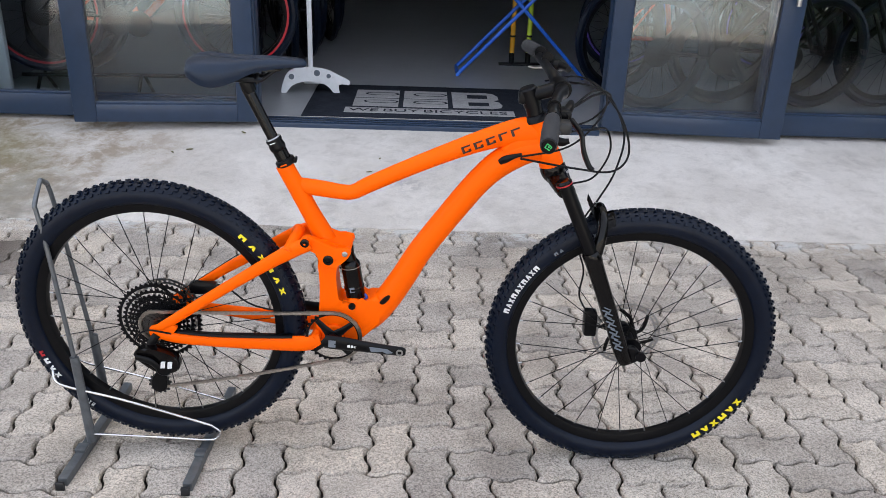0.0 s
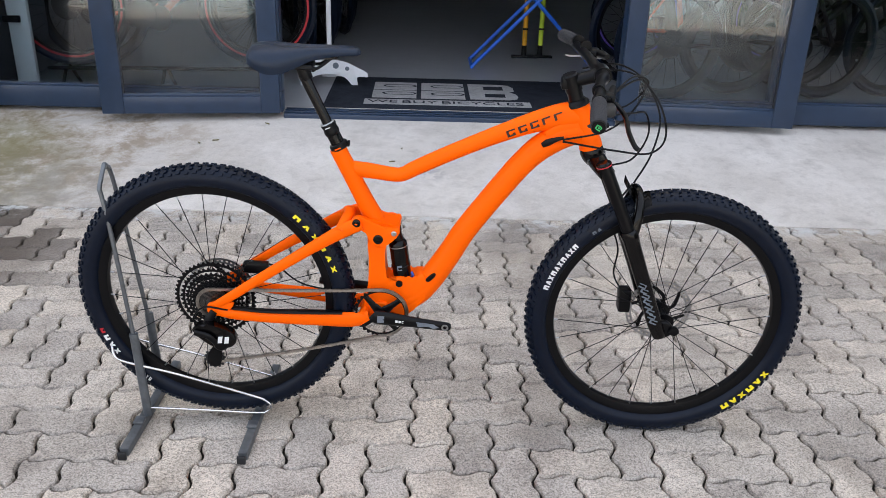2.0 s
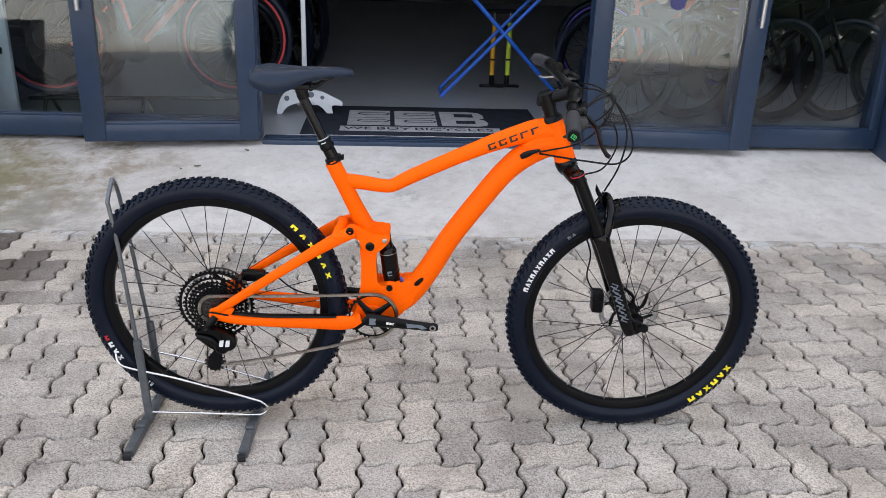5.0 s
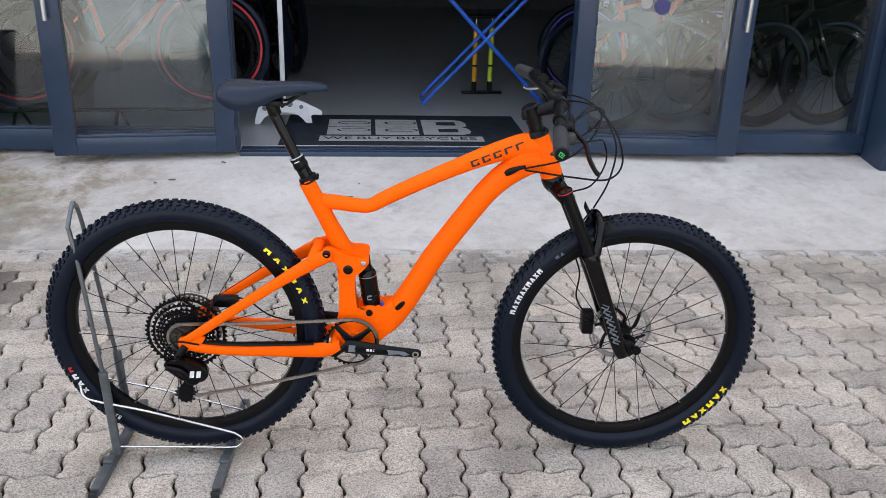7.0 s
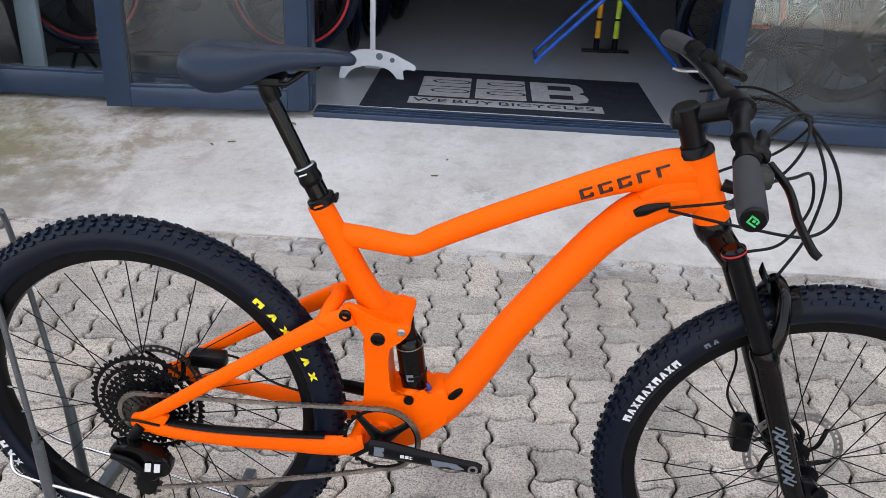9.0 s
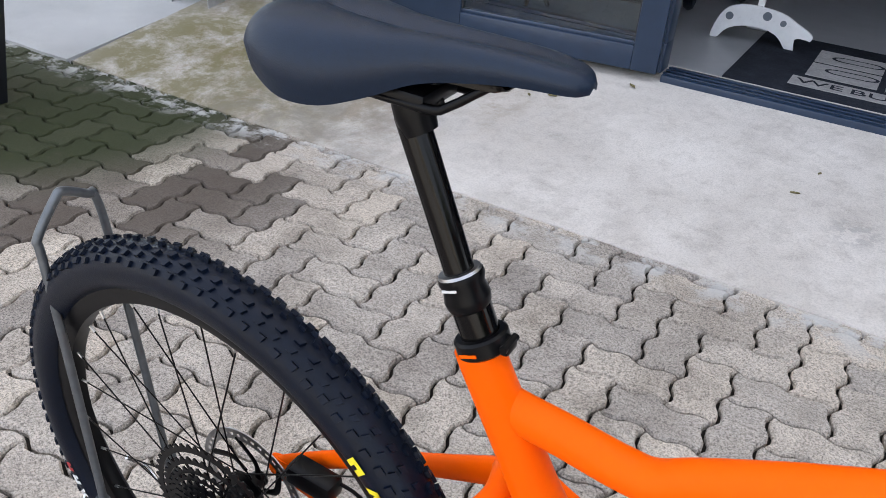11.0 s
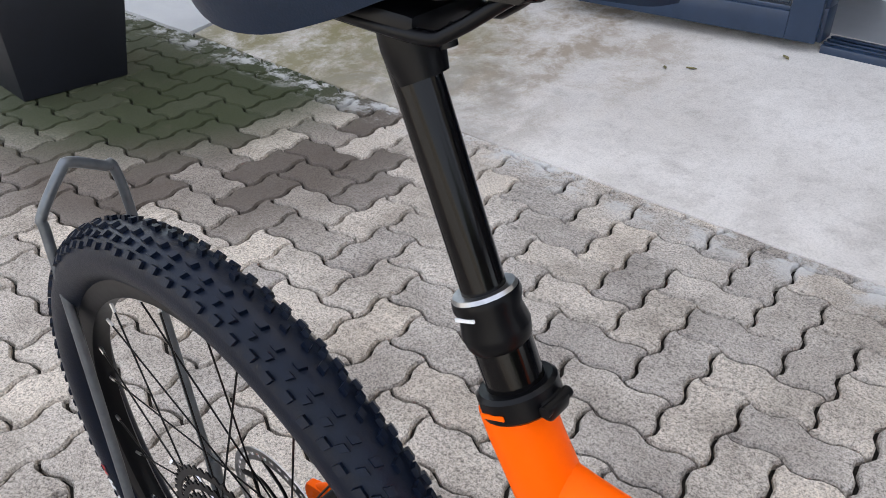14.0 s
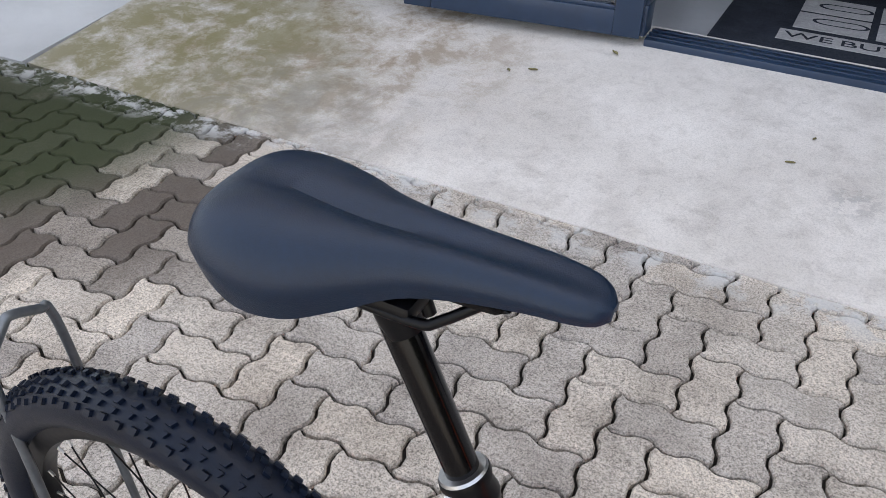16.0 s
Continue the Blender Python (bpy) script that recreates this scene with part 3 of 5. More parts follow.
bm.faces.new([bm.verts.new((x, y, 0.1945)) for x, y in o])
blk = bpart("logo_shape", bm, MATLIGHT, em, "pale block letter", smooth=False)
for v0, v1 in ((1.57, 1.66), (1.77, 1.87)):
    bpart("logo_line", boxed((0.40, v0, 0.1945), (0.53, v1, 0.1955)), MATDARK, blk)
for word, uc in (("WE", -0.245), ("BUY", -0.02), ("BICYCLES", 0.37)):
    bpart("word", letter(word, 0.108, pose(uc, 1.392, 0.1955) @ Matrix.Diagonal((1.12, 0.85, 1, 1))), MATDARK, em, "slogan word in dark capitals")
# ---- the bicycle: its plane is y = 0, it points along +x ----
RH, FH, R = (0.015, 0.0, 0.388), (1.2147, 0.0, 0.366), 0.3728
bike = thing("mountain_bike", (0.6, 0, 0), "bright orange full-suspension mountain bike held in a floor stand", "bicycle")


def tread(c, seed):
    """Rows of small blocks over the crown and shoulders of a tyre."""
    bm = bmesh.new()
    N = 104
    rt, rc = 0.0300, R - 0.0040 - 0.0300
    def block(a, phi, la, lb, h, skew):
        # a: round the wheel, phi: across the tyre
        vs = []
        for top in (0, 1):
            s = 1.0 if not top else 0.86
            rr = rt + (h if top else -0.001)
            for da, dp in ((-1, -1), (1, -1), (1, 1), (-1, 1)):
                ph = phi + dp * lb * s / rt / 2
                aa = a + (da * la * s / 2 + skew * dp * lb) / R
                q = rc + rr * math.cos(ph)
                vs.append(bm.verts.new((c[0] + q * math.cos(aa), c[1] + rr * math.sin(ph), c[2] + q * math.sin(aa))))
        for f4 in ((4, 5, 6, 7), (0, 1, 5, 4), (1, 2, 6, 5), (2, 3, 7, 6), (3, 0, 4, 7)):
            bm.faces.new([vs[i] for i in f4])
    for k in range(N):
        a = 2 * math.pi * k / N
        h = math.pi / N
        for sgn in (-1, 1):
            block(a, sgn * (0.90 if k % 2 else 0.97), 0.0105, 0.0072, 0.0036, 0.12 * sgn)
            block(a + h, sgn * (0.56 if k % 2 else 0.62), 0.0080, 0.0064, 0.0042, 0.25 * sgn)
            block(a + (0 if sgn > 0 else h), sgn * (0.20 if k % 2 else 0.30), 0.0084, 0.0064, 0.0044, 0.20 * sgn)
    return bm


def block_word(c, r0, r1, a0, a1, y, n, gap=0.25):
    """A row of slanted strokes along an arc: lettering as plain shapes."""
    bm = bmesh.new()
    w = (a1 - a0) / n
    rm_ = (r0 + r1) / 2
    def stroke(p):
        bm.faces.new([bm.verts.new((c[0] + r * math.cos(a), y - 0.0003, c[2] + r * math.sin(a))) for r, a in p])
    for i in range(n):
        b0, b1 = a0 + w * i, a0 + w * (i + 1 - gap)
        t = (b1 - b0) * 0.36
        if i % 3 == 0:
            stroke(((r0, b0), (r0, b0 + t), (r1, b0 + t), (r1, b0)))
            stroke(((r0, b1 - t), (r0, b1), (r1, b1), (r1, b1 - t)))
            stroke(((rm_, b0 + t), (rm_, b1 - t), (r1, b1 - t), (r1, b0 + t)))
        elif i % 3 == 1:
            stroke(((r0, b0), (r0, b0 + t), (r1, b1 - t * 0.7), (r1, b1 - t * 1.7)))
            stroke(((r0, b1 - t), (r0, b1), (r1, b1 - t * 0.7), (r1, b1 - t * 1.7)))
        else:
            stroke(((r0, b0), (r0, b0 + t), (r1, b1), (r1, b1 - t)))
            stroke(((r0, b1 - t), (r0, b1), (r1, b0 + t), (r1, b0)))
    return bm


def wheel(name, c, seed, rotor_r, label):
    w = part(name, lathed([(-0.0105, 0.0), (-0.0105, 0.014), (0.0105, 0.014), (0.0105, 0.0)], c, "y", 20), BLACK, bike, label)
    # tyre: an open round section with side walls down to the rim
    prof = []
    rt, rc = 0.0300, R - 0.0040 - 0.0300
    for i in range(17):
        a = radians(-128 + 256 * i / 16)
        prof.append((c[1] * 0 + rt * math.sin(a), rc + rt * math.cos(a)))
    inner = [(0.012, 0.313), (-0.012, 0.313)]
    tyre = part("tyre", lathed(prof + inner, c, "y", 128, True), RUBBER, w, "black knobbly tyre")
    part("tread", tread(c, seed), RUBBER, tyre, smooth=False)["kind"] = "stuff"
    rim = [(-0.0155, 0.3175), (-0.0155, 0.306), (-0.011, 0.2935), (0, 0.2905), (0.011, 0.2935), (0.0155, 0.306), (0.0155, 0.3175), (0.012, 0.314), (-0.012, 0.314)]
    rm = part("rim", lathed(rim, c, "y", 128, True), BLACK, w, "matt black rim")
    hubp = [(-0.052, 0.0), (-0.052, 0.011), (-0.034, 0.012), (-0.033, 0.026), (-0.029, 0.026), (-0.028, 0.015), (0.026, 0.015), (0.027, 0.028), (0.031, 0.028), (0.032, 0.013), (0.055, 0.012), (0.055, 0.0)]
    part("hub", lathed(hubp, c, "y", 28), BLACK, w)
    for k in range(28):
        side = 1 if k % 2 else -1
        a = 2 * math.pi * k / 28 + 0.06
        lead = 1 if (k // 2) % 2 else -1
        ah = a + lead * radians(62)
        p0 = (c[0] + 0.025 * math.cos(ah), c[1] + side * 0.030, c[2] + 0.025 * math.sin(ah))
        p1 = (c[0] + 0.293 * math.cos(a), c[1] + side * 0.003, c[2] + 0.293 * math.sin(a))
        part("spoke", rodded(p0, p1, 0.0011, 6), BLACK, w)
        q = Vector(p1) + (Vector(p0) - Vector(p1)).normalized() * 0.012
        part("nipple", rodded(p1, tuple(q), 0.002, 6), STEEL, rm)
    # disc rotor on the far side: ring with slots, five arms
    rot = bmesh.new()
    n = 40
    lathe(rot, [(-0.0009, rotor_r), (0.0009, rotor_r), (0.0009, rotor_r - 0.006), (-0.0009, rotor_r - 0.006)], (c[0], c[1] + 0.040, c[2]), "y", 60, True)
    lathe(rot, [(-0.0009, rotor_r - 0.010), (0.0009, rotor_r - 0.010), (0.0009, rotor_r - 0.016), (-0.0009, rotor_r - 0.016)], (c[0], c[1] + 0.040, c[2]), "y", 60, True)
    for k in range(n):
        a = 2 * math.pi * k / n
        M = Matrix.Translation((c[0], c[1] + 0.040, c[2])) @ Matrix.Rotation(-a, 4, "Y")
        box(rot, (rotor_r - 0.011, -0.0009, -0.003), (rotor_r - 0.005, 0.0009, 0.003), 0, M)
    part("rotor", rot, STEEL, w, "drilled steel brake rotor", smooth=False)
    for k in range(6):
        sp = bmesh.new()
        a = 2 * math.pi * k / 6
        tube(sp, smooth_path([(c[0] + rr * math.cos(a + da), c[1] + 0.040, c[2] + rr * math.sin(a + da), 0.0012, 0.005) for rr, da in ((0.02, 0), (0.045, 0.35), (rotor_r - 0.013, 0.85))], 4), 8, True)
        part("rotor_arm", sp, BLACK, w)
    return w


rear = wheel("rear_wheel", RH, 3, 0.088, "rear wheel with black rim and spokes")
front = wheel("front_wheel", FH, 5, 0.090, "front wheel with black rim and spokes")
# yellow maker's mark on both tyres, white and red marks, as plain shapes
part("print", block_word(RH, 0.3325, 0.3445, radians(49), radians(15), -0.0304, 6, 0.40), YELLOW, rear, "yellow block lettering on the side wall")
part("print", block_word(FH, 0.332, 0.348, radians(-53), radians(-24), -0.0304, 6, 0.25), YELLOW, front, "yellow block lettering on the side wall")
part("print", block_word(FH, 0.331, 0.345, radians(165), radians(139), -0.0304, 10, 0.2), WHITE, front, "white block lettering on the side wall")
part("print", block_word(FH, 0.332, 0.341, radians(131), radians(126), -0.0304, 2, 0.35), GREYPRINT, front)
part("print", block_word(FH, 0.332, 0.341, radians(119), radians(108), -0.0304, 4, 0.35), GREYPRINT, front)
part("print", block_word(RH, 0.331, 0.345, radians(203), radians(215), -0.0304, 3, 0.3), WHITE, rear)
part("print", block_word(RH, 0.333, 0.344, radians(199), radians(202), -0.0304, 1, 0.1), RED, rear)
part("print", block_word(RH, 0.331, 0.345, radians(227), radians(234), -0.0304, 4, 0.35), WHITE, rear)

# ---- frame ----
frame_ob = part("frame", tubed([(0.345, 0, 0.818, 0.0205), (0.375, 0, 0.755, 0.0215), (0.405, 0, 0.690, 0.0225), (0.432, 0, 0.632, 0.026, 0.026), (0.446, 0, 0.595, 0.028, 0.028)], 20, 4), ORANGE, bike, "glossy bright orange frame")
part("top_tube", tubed([(0.372, 0, 0.766, 0.016, 0.020), (0.425, 0, 0.760, 0.017, 0.0195), (0.48, 0, 0.7515, 0.019, 0.0180), (0.508, 0, 0.7535, 0.019, 0.0180), (0.55, 0, 0.776, 0.019, 0.0195), (0.70, 0, 0.848, 0.020, 0.0205), (0.82, 0, 0.898, 0.022, 0.0255), (0.895, 0, 0.917, 0.024, 0.034), (0.935, 0, 0.921, 0.024, 0.030)], 20, 5), ORANGE, frame_ob)
part("down_tube", tubed([(0.950, 0, 0.884, 0.024, 0.030), (0.900, 0, 0.871, 0.026, 0.033), (0.848, 0, 0.839, 0.028, 0.0325), (0.810, 0, 0.802, 0.029, 0.0305), (0.771, 0, 0.752, 0.029, 0.0300), (0.675, 0, 0.613, 0.029, 0.0300), (0.631, 0, 0.534, 0.030, 0.0315), (0.585, 0, 0.458, 0.031, 0.0335), (0.540, 0, 0.407, 0.032, 0.035), (0.48, 0, 0.385, 0.033, 0.033)], 24, 6), ORANGE, frame_ob)
part("head_tube", tubed([(0.924, 0, 0.949, 0.0265), (0.93, 0, 0.935, 0.0255), (0.946, 0, 0.895, 0.0255), (0.962, 0, 0.856, 0.028), (0.967, 0, 0.842, 0.0285)], 24, 3), ORANGE, frame_ob)
part("seat_mast", slabbed(round_outline([(0.420, 0.600), (0.455, 0.612), (0.472, 0.585), (0.464, 0.54), (0.470, 0.47), (0.480, 0.462), (0.505, 0.474), (0.530, 0.468), (0.565, 0.480), (0.585, 0.44), (0.55, 0.385), (0.51, 0.352), (0.455, 0.335), (0.415, 0.345), (0.410, 0.385), (0.420, 0.44), (0.423, 0.52)], 4), -0.031, 0.031, 0.010), ORANGE, frame_ob)
bbm = part("bottom_bracket_shell", lathed([(-0.04, 0.0), (-0.04, 0.021), (-0.036, 0.025), (0.036, 0.025), (0.04, 0.021), (0.04, 0.0)], (0.457, 0, 0.376), "y", 28), ORANGE, frame_ob)
part("gusset", slabbed([(0.845, 0.878), (0.885, 0.912), (0.935, 0.915), (0.950, 0.870), (0.905, 0.848), (0.860, 0.850)], -0.0215, 0.0215, 0.008), ORANGE, frame_ob)

# rear triangle, both sides
for s in (-1, 1):
    stay = part("seat_stay", tubed([(0.022, s * 0.078, 0.392, 0.006, 0.010), (0.06, s * 0.080, 0.417, 0.007, 0.0125), (0.16, s * 0.076, 0.487, 0.008, 0.0135), (0.28, s * 0.062, 0.564, 0.009, 0.0155), (0.36, s * 0.054, 0.612, 0.010, 0.019), (0.405, s * 0.048, 0.632, 0.010, 0.018)], 16, 4), ORANGE, frame_ob)
    part("chain_stay", tubed([(0.018, s * 0.078, 0.386, 0.006, 0.011), (0.06, s * 0.080, 0.372, 0.0075, 0.0135), (0.16, s * 0.076, 0.364, 0.009, 0.016), (0.30, s * 0.062, 0.357, 0.010, 0.021), (0.38, s * 0.052, 0.352, 0.011, 0.022), (0.425, s * 0.047, 0.360, 0.010, 0.018)], 16, 4), ORANGE, frame_ob)
    part("dropout", slabbed(round_outline([(0.008, 0.398), (0.028, 0.404), (0.075, 0.405), (0.06, 0.380), (0.03, 0.365), (0.008, 0.374)], 4), s * 0.078 - 0.0055, s * 0.078 + 0.0055, 0.002), ORANGE, frame_ob)
    part("pivot_bolt", lathed([(-0.003, 0), (-0.003, 0.0085), (0.003, 0.0095), (0.003, 0)], (0.440, s * 0.0385, 0.385), "y", 16), ORANGE, frame_ob)
    # rocker link plate
    rk = part("rocker_link", slabbed(round_outline([(0.383, 0.640), (0.40, 0.650), (0.432, 0.636), (0.475, 0.620), (0.498, 0.622), (0.502, 0.606), (0.486, 0.586), (0.466, 0.570), (0.448, 0.566), (0.430, 0.580), (0.412, 0.612), (0.392, 0.622)], 4), s * 0.040 - 0.0075, s * 0.040 + 0.0075, 0.004), ORANGE, frame_ob, "orange suspension link")
    for (x, z), r_ in (((0.394, 0.636), 0.0105), ((0.448, 0.589), 0.0125), ((0.488, 0.607), 0.007)):
        yb = s * (0.0485 if x > 0.4 else 0.058)
        part("bolt", lathed([(-0.003 * s, 0), (-0.003 * s, r_), (0.0015 * s, r_), (0.0028 * s, r_ * 0.75), (0.0028 * s, r_ * 0.5), (0.0005 * s, r_ * 0.45), (0.0005 * s, 0)], (x, yb, z), "y", 18), GLOSS if r_ > 0.008 else STEEL, rk)
part("stay_bridge", tubed([(0.352, -0.058, 0.612, 0.013, 0.013), (0.365, -0.03, 0.634, 0.012, 0.014), (0.372, 0.0, 0.640, 0.012, 0.014), (0.365, 0.03, 0.634, 0.012, 0.014), (0.352, 0.058, 0.612, 0.013, 0.013)], 14, 4, (0, 0, 1)), ORANGE, frame_ob)
part("yoke", tubed([(0.405, -0.052, 0.358, 0.018, 0.013), (0.412, -0.03, 0.362, 0.020, 0.014), (0.414, 0, 0.364, 0.020, 0.014), (0.412, 0.03, 0.362, 0.020, 0.014), (0.405, 0.052, 0.358, 0.018, 0.013)], 14, 4, (0, 0, 1)), ORANGE, frame_ob)
part("link_bridge", slabbed(round_outline([(0.43, 0.636), (0.485, 0.624), (0.502, 0.616), (0.492, 0.606), (0.445, 0.616)], 4), -0.034, 0.034, 0.004), ORANGE, frame_ob)
part("bolt", lathed([(-0.004, 0), (-0.004, 0.009), (0.0, 0.009), (0.0, 0)], (0.503, -0.033, 0.456), "y", 18), GLOSS, frame_ob, "black shock bolt")
part("port_cover", slabbed(round_outline([(0.572, 0.470), (0.590, 0.488), (0.598, 0.485), (0.582, 0.465)], 4), -0.0345, -0.0285, 0.001), BLACK, frame_ob, "black cable port cover")
part("cable_port", tubed([(0.845, -0.026, 0.850, 0.005, 0.007), (0.857, -0.031, 0.859, 0.006, 0.009), (0.875, -0.034, 0.868, 0.005, 0.006), (0.893, -0.037, 0.874, 0.003, 0.004)], 12, 4), BLACK, frame_ob, "black cable entry")
part("chainstay_guard", tubed([(0.075, -0.078, 0.389, 0.0085, 0.004), (0.16, -0.077, 0.3835, 0.010, 0.0045), (0.28, -0.066, 0.379, 0.011, 0.0045), (0.355, -0.057, 0.376, 0.010, 0.004)], 10, 4), BLACK, frame_ob, "black rubber chainstay guard")
# frame lettering as plain slanted shapes
bm = bmesh.new()
for i in range(5):
    x0 = 0.760 + i * 0.0275
    M = Matrix.Translation((x0, -0.0226 - 0.0007 * i, 0.864 + i * 0.0118)) @ Matrix.Rotation(radians(-23.0), 4, "Y") @ Matrix.Diagonal((1.12, 1, 1.15, 1))
    for lo, hi in (((0, 0, 0.0), (0.017, 0.002, 0.003)), ((0, 0, 0.0), (0.004, 0.002, 0.014)), ((0, 0, 0.0115), (0.018, 0.002, 0.0145)), ((0.0135, 0, 0.0), (0.017, 0.002, 0.006)))[: 4 if i < 3 else 3]:
        if i >= 3 and lo == (0, 0, 0.0) and hi[0] == 0.017:
            continue
        box(bm, lo, hi, 0, M @ Matrix.Shear("XZ", 4, (0.7, 0.0)))
part("print", bm, DECALDARK, frame_ob, "dark slanted block lettering", smooth=False)
part("print", slabbed([(0.632, 0.566), (0.641, 0.579), (0.644, 0.579), (0.635, 0.565)], -0.0235, -0.019), WHITE, frame_ob, "small white mark")

# ---- shock ----
shock = part("rear_shock", tubed([(0.491, 0, 0.606, 0.013), (0.4925, 0, 0.585, 0.0135), (0.495, 0, 0.575, 0.0155), (0.4965, 0, 0.562, 0.0155)], 18), GLOSS, bike, "black air shock")
part("air_can", lathed([(0, 0), (0, 0.017), (0.004, 0.0235), (0.03, 0.024), (0.031, 0.0255), (0.036, 0.0255), (0.037, 0.024), (0.085, 0.024), (0.1, 0.0235), (0.108, 0.018), (0.108, 0)], (0, 0, 0), "z", 28), GLOSS, shock).matrix_basis = Matrix.Translation((0.5100, 0, 0.462)) @ Matrix.Rotation(radians(-8), 4, "Y")
part("can_band", lathed([(-0.001, 0.0245), (-0.001, 0.0252), (0.001, 0.0252), (0.001, 0.0245)], (0, 0, 0), "z", 28, True), STEEL, shock).matrix_basis = Matrix.Translation((0.4970, 0, 0.553)) @ Matrix.Rotation(radians(-8), 4, "Y")
part("label_mark", slabbed([(0.498, 0.488), (0.510, 0.490), (0.508, 0.504), (0.496, 0.502)], -0.0248, -0.024), GREYPRINT, shock)
part("eyelet", lathed([(-0.014, 0), (-0.014, 0.012), (0.014, 0.012), (0.014, 0)], (0.507, 0, 0.456), "y", 18), BLACK, shock)
part("rebound_knob", lathed([(-0.006, 0), (-0.006, 0.008), (0.006, 0.008), (0.006, 0)], (0.532, -0.012, 0.458), "y", 14), RED, shock, "red rebound knob")
part("lockout_lever", tubed([(0.530, -0.016, 0.462, 0.004), (0.538, -0.018, 0.473, 0.0045), (0.534, -0.018, 0.484, 0.003)], 8, 3), BLUEANO, shock, "blue lockout lever")

# ---- seat post and saddle ----
d = Vector((-0.437, 0, 0.9)).normalized()
p0 = Vector((0.3485, 0, 0.8255))
before_seat = set(bpy.data.objects)
def along(k):
    return tuple(p0 + d * k)
post = part("seat_post", tubed([(*along(-0.01), 0.0165), (*along(0.048), 0.0165)], 20), GLOSS, bike, "gloss black dropper seat post")
part("stanchion", tubed([(*along(0.045), 0.0122), (*along(0.190), 0.0128)], 24), GLOSS, post)
part("collar", tubed([(*along(0.030), 0.0160), (*along(0.033), 0.0180), (*along(0.040), 0.0192), (*along(0.050), 0.0172), (*along(0.056), 0.0192), (*along(0.060), 0.0186), (*along(0.062), 0.0150)], 24), BLACK, post)
part("collar_ring", tubed([(*along(0.0600), 0.0183), (*along(0.0625), 0.0172)], 24), STEEL, post, "bare metal wiper ring")
part("collar_mark", slabbed([(0.3185, 0.8690), (0.3305, 0.8740), (0.3298, 0.8758), (0.3178, 0.8708)], -0.0188, -0.0176), WHITE, post)
clampp = part("seat_clamp", tubed([(*along(-0.009), 0.0210), (*along(-0.007), 0.0232), (*along(0.005), 0.0232), (*along(0.007), 0.0210)], 24), BLACK, post, "black seat clamp with bolt")
part("clamp_lug", boxed((-0.008, -0.009, -0.006), (0.004, 0.009, 0.005), 0.003, Matrix.Translation(Vector(along(-0.001)) + Vector((0.023, 0, 0.006)))), BLACK, clampp)
part("clamp_bolt", rodded((0.372, -0.011, 0.8325), (0.372, 0.011, 0.8325), 0.0035), BLACK, clampp)
part("clamp_mark", slabbed([(0.342, 0.8185), (0.356, 0.825), (0.3548, 0.8275), (0.3408, 0.821)], -0.0236, -0.0226), ORANGE, clampp)
hd = part("post_head", tubed([(*along(0.165), 0.0134), (*along(0.182), 0.016), (0.264, 0, 1.006, 0.016)], 18, 3), BLACK, post)
part("rail_clamp", boxed((0.232, -0.026, 1.000), (0.292, 0.026, 1.014), 0.004), BLACK, hd)
part("clamp_bolt", rodded((0.292, 0.0, 1.003), (0.284, 0.0, 1.024), 0.0045), BLACK, hd)


def saddle_shell():
    """Saddle loft: sections along x; each is a dome with drooping wings and a shallow central channel."""
    bm = bmesh.new()
    # x, half width, top z, droop of the flank, channel depth
    S = smooth_path([(0.1280, 0.0275, 1.0500, 0.022, 0), (0.1344, 0.0458, 1.0595, 0.029, 0), (0.1501, 0.0587, 1.0665, 0.041, 0.001), (0.1777, 0.0642, 1.0695, 0.0525, 0.005), (0.2100, 0.0587, 1.0685, 0.051, 0.0075), (0.2422, 0.0440, 1.0675, 0.041, 0.008), (0.2745, 0.0322, 1.0685, 0.029, 0.007), (0.3113, 0.0256, 1.0695, 0.0225, 0.0055), (0.3482, 0.0225, 1.0695, 0.0175, 0.0035), (0.3743, 0.0195, 1.0675, 0.0145, 0.002), (0.3864, 0.0140, 1.0640, 0.0115, 0), (0.3925, 0.0060, 1.0585, 0.0060, 0)], 4)
    rings = []
    K = 28
    for x, hw, zt, dr, chn in S:
        ring = []
        for k in range(K + 1):
            t = -1 + 2 * k / K
            a = abs(t)
            y = hw * math.sin(a * math.pi / 2) ** 0.9 * (1 if t > 0 else -1) * (1.0 if a < 0.86 else 1.0 - 0.9 * (a - 0.86))
            z = zt - dr * (a ** 2.6) - chn * math.exp(-((y / 0.009) ** 2))
            if a > 0.86:
                z -= dr * (a - 0.86)
            ring.append(bm.verts.new((x, y, z)))
        rings.append(ring)
    for p, q in zip(rings, rings[1:]):
        for k in range(K):
            bm.faces.new((p[k], p[k + 1], q[k + 1], q[k]))
    # hollow underside
    hollow = {id(r): bm.verts.new((r[0].co.x, 0, r[0].co.z + 0.45 * (r[K // 2].co.z - r[0].co.z))) for r in rings}
    for p, q in zip(rings, rings[1:]):
        pm, qm = hollow[id(p)], hollow[id(q)]
        bm.faces.new((p[0], q[0], qm, pm))
        bm.faces.new((pm, qm, q[K], p[K]))
    bm.faces.new(rings[0] + [hollow[id(rings[0])]])
    bm.faces.new(rings[-1][::-1] + [hollow[id(rings[-1])]])
    return bm


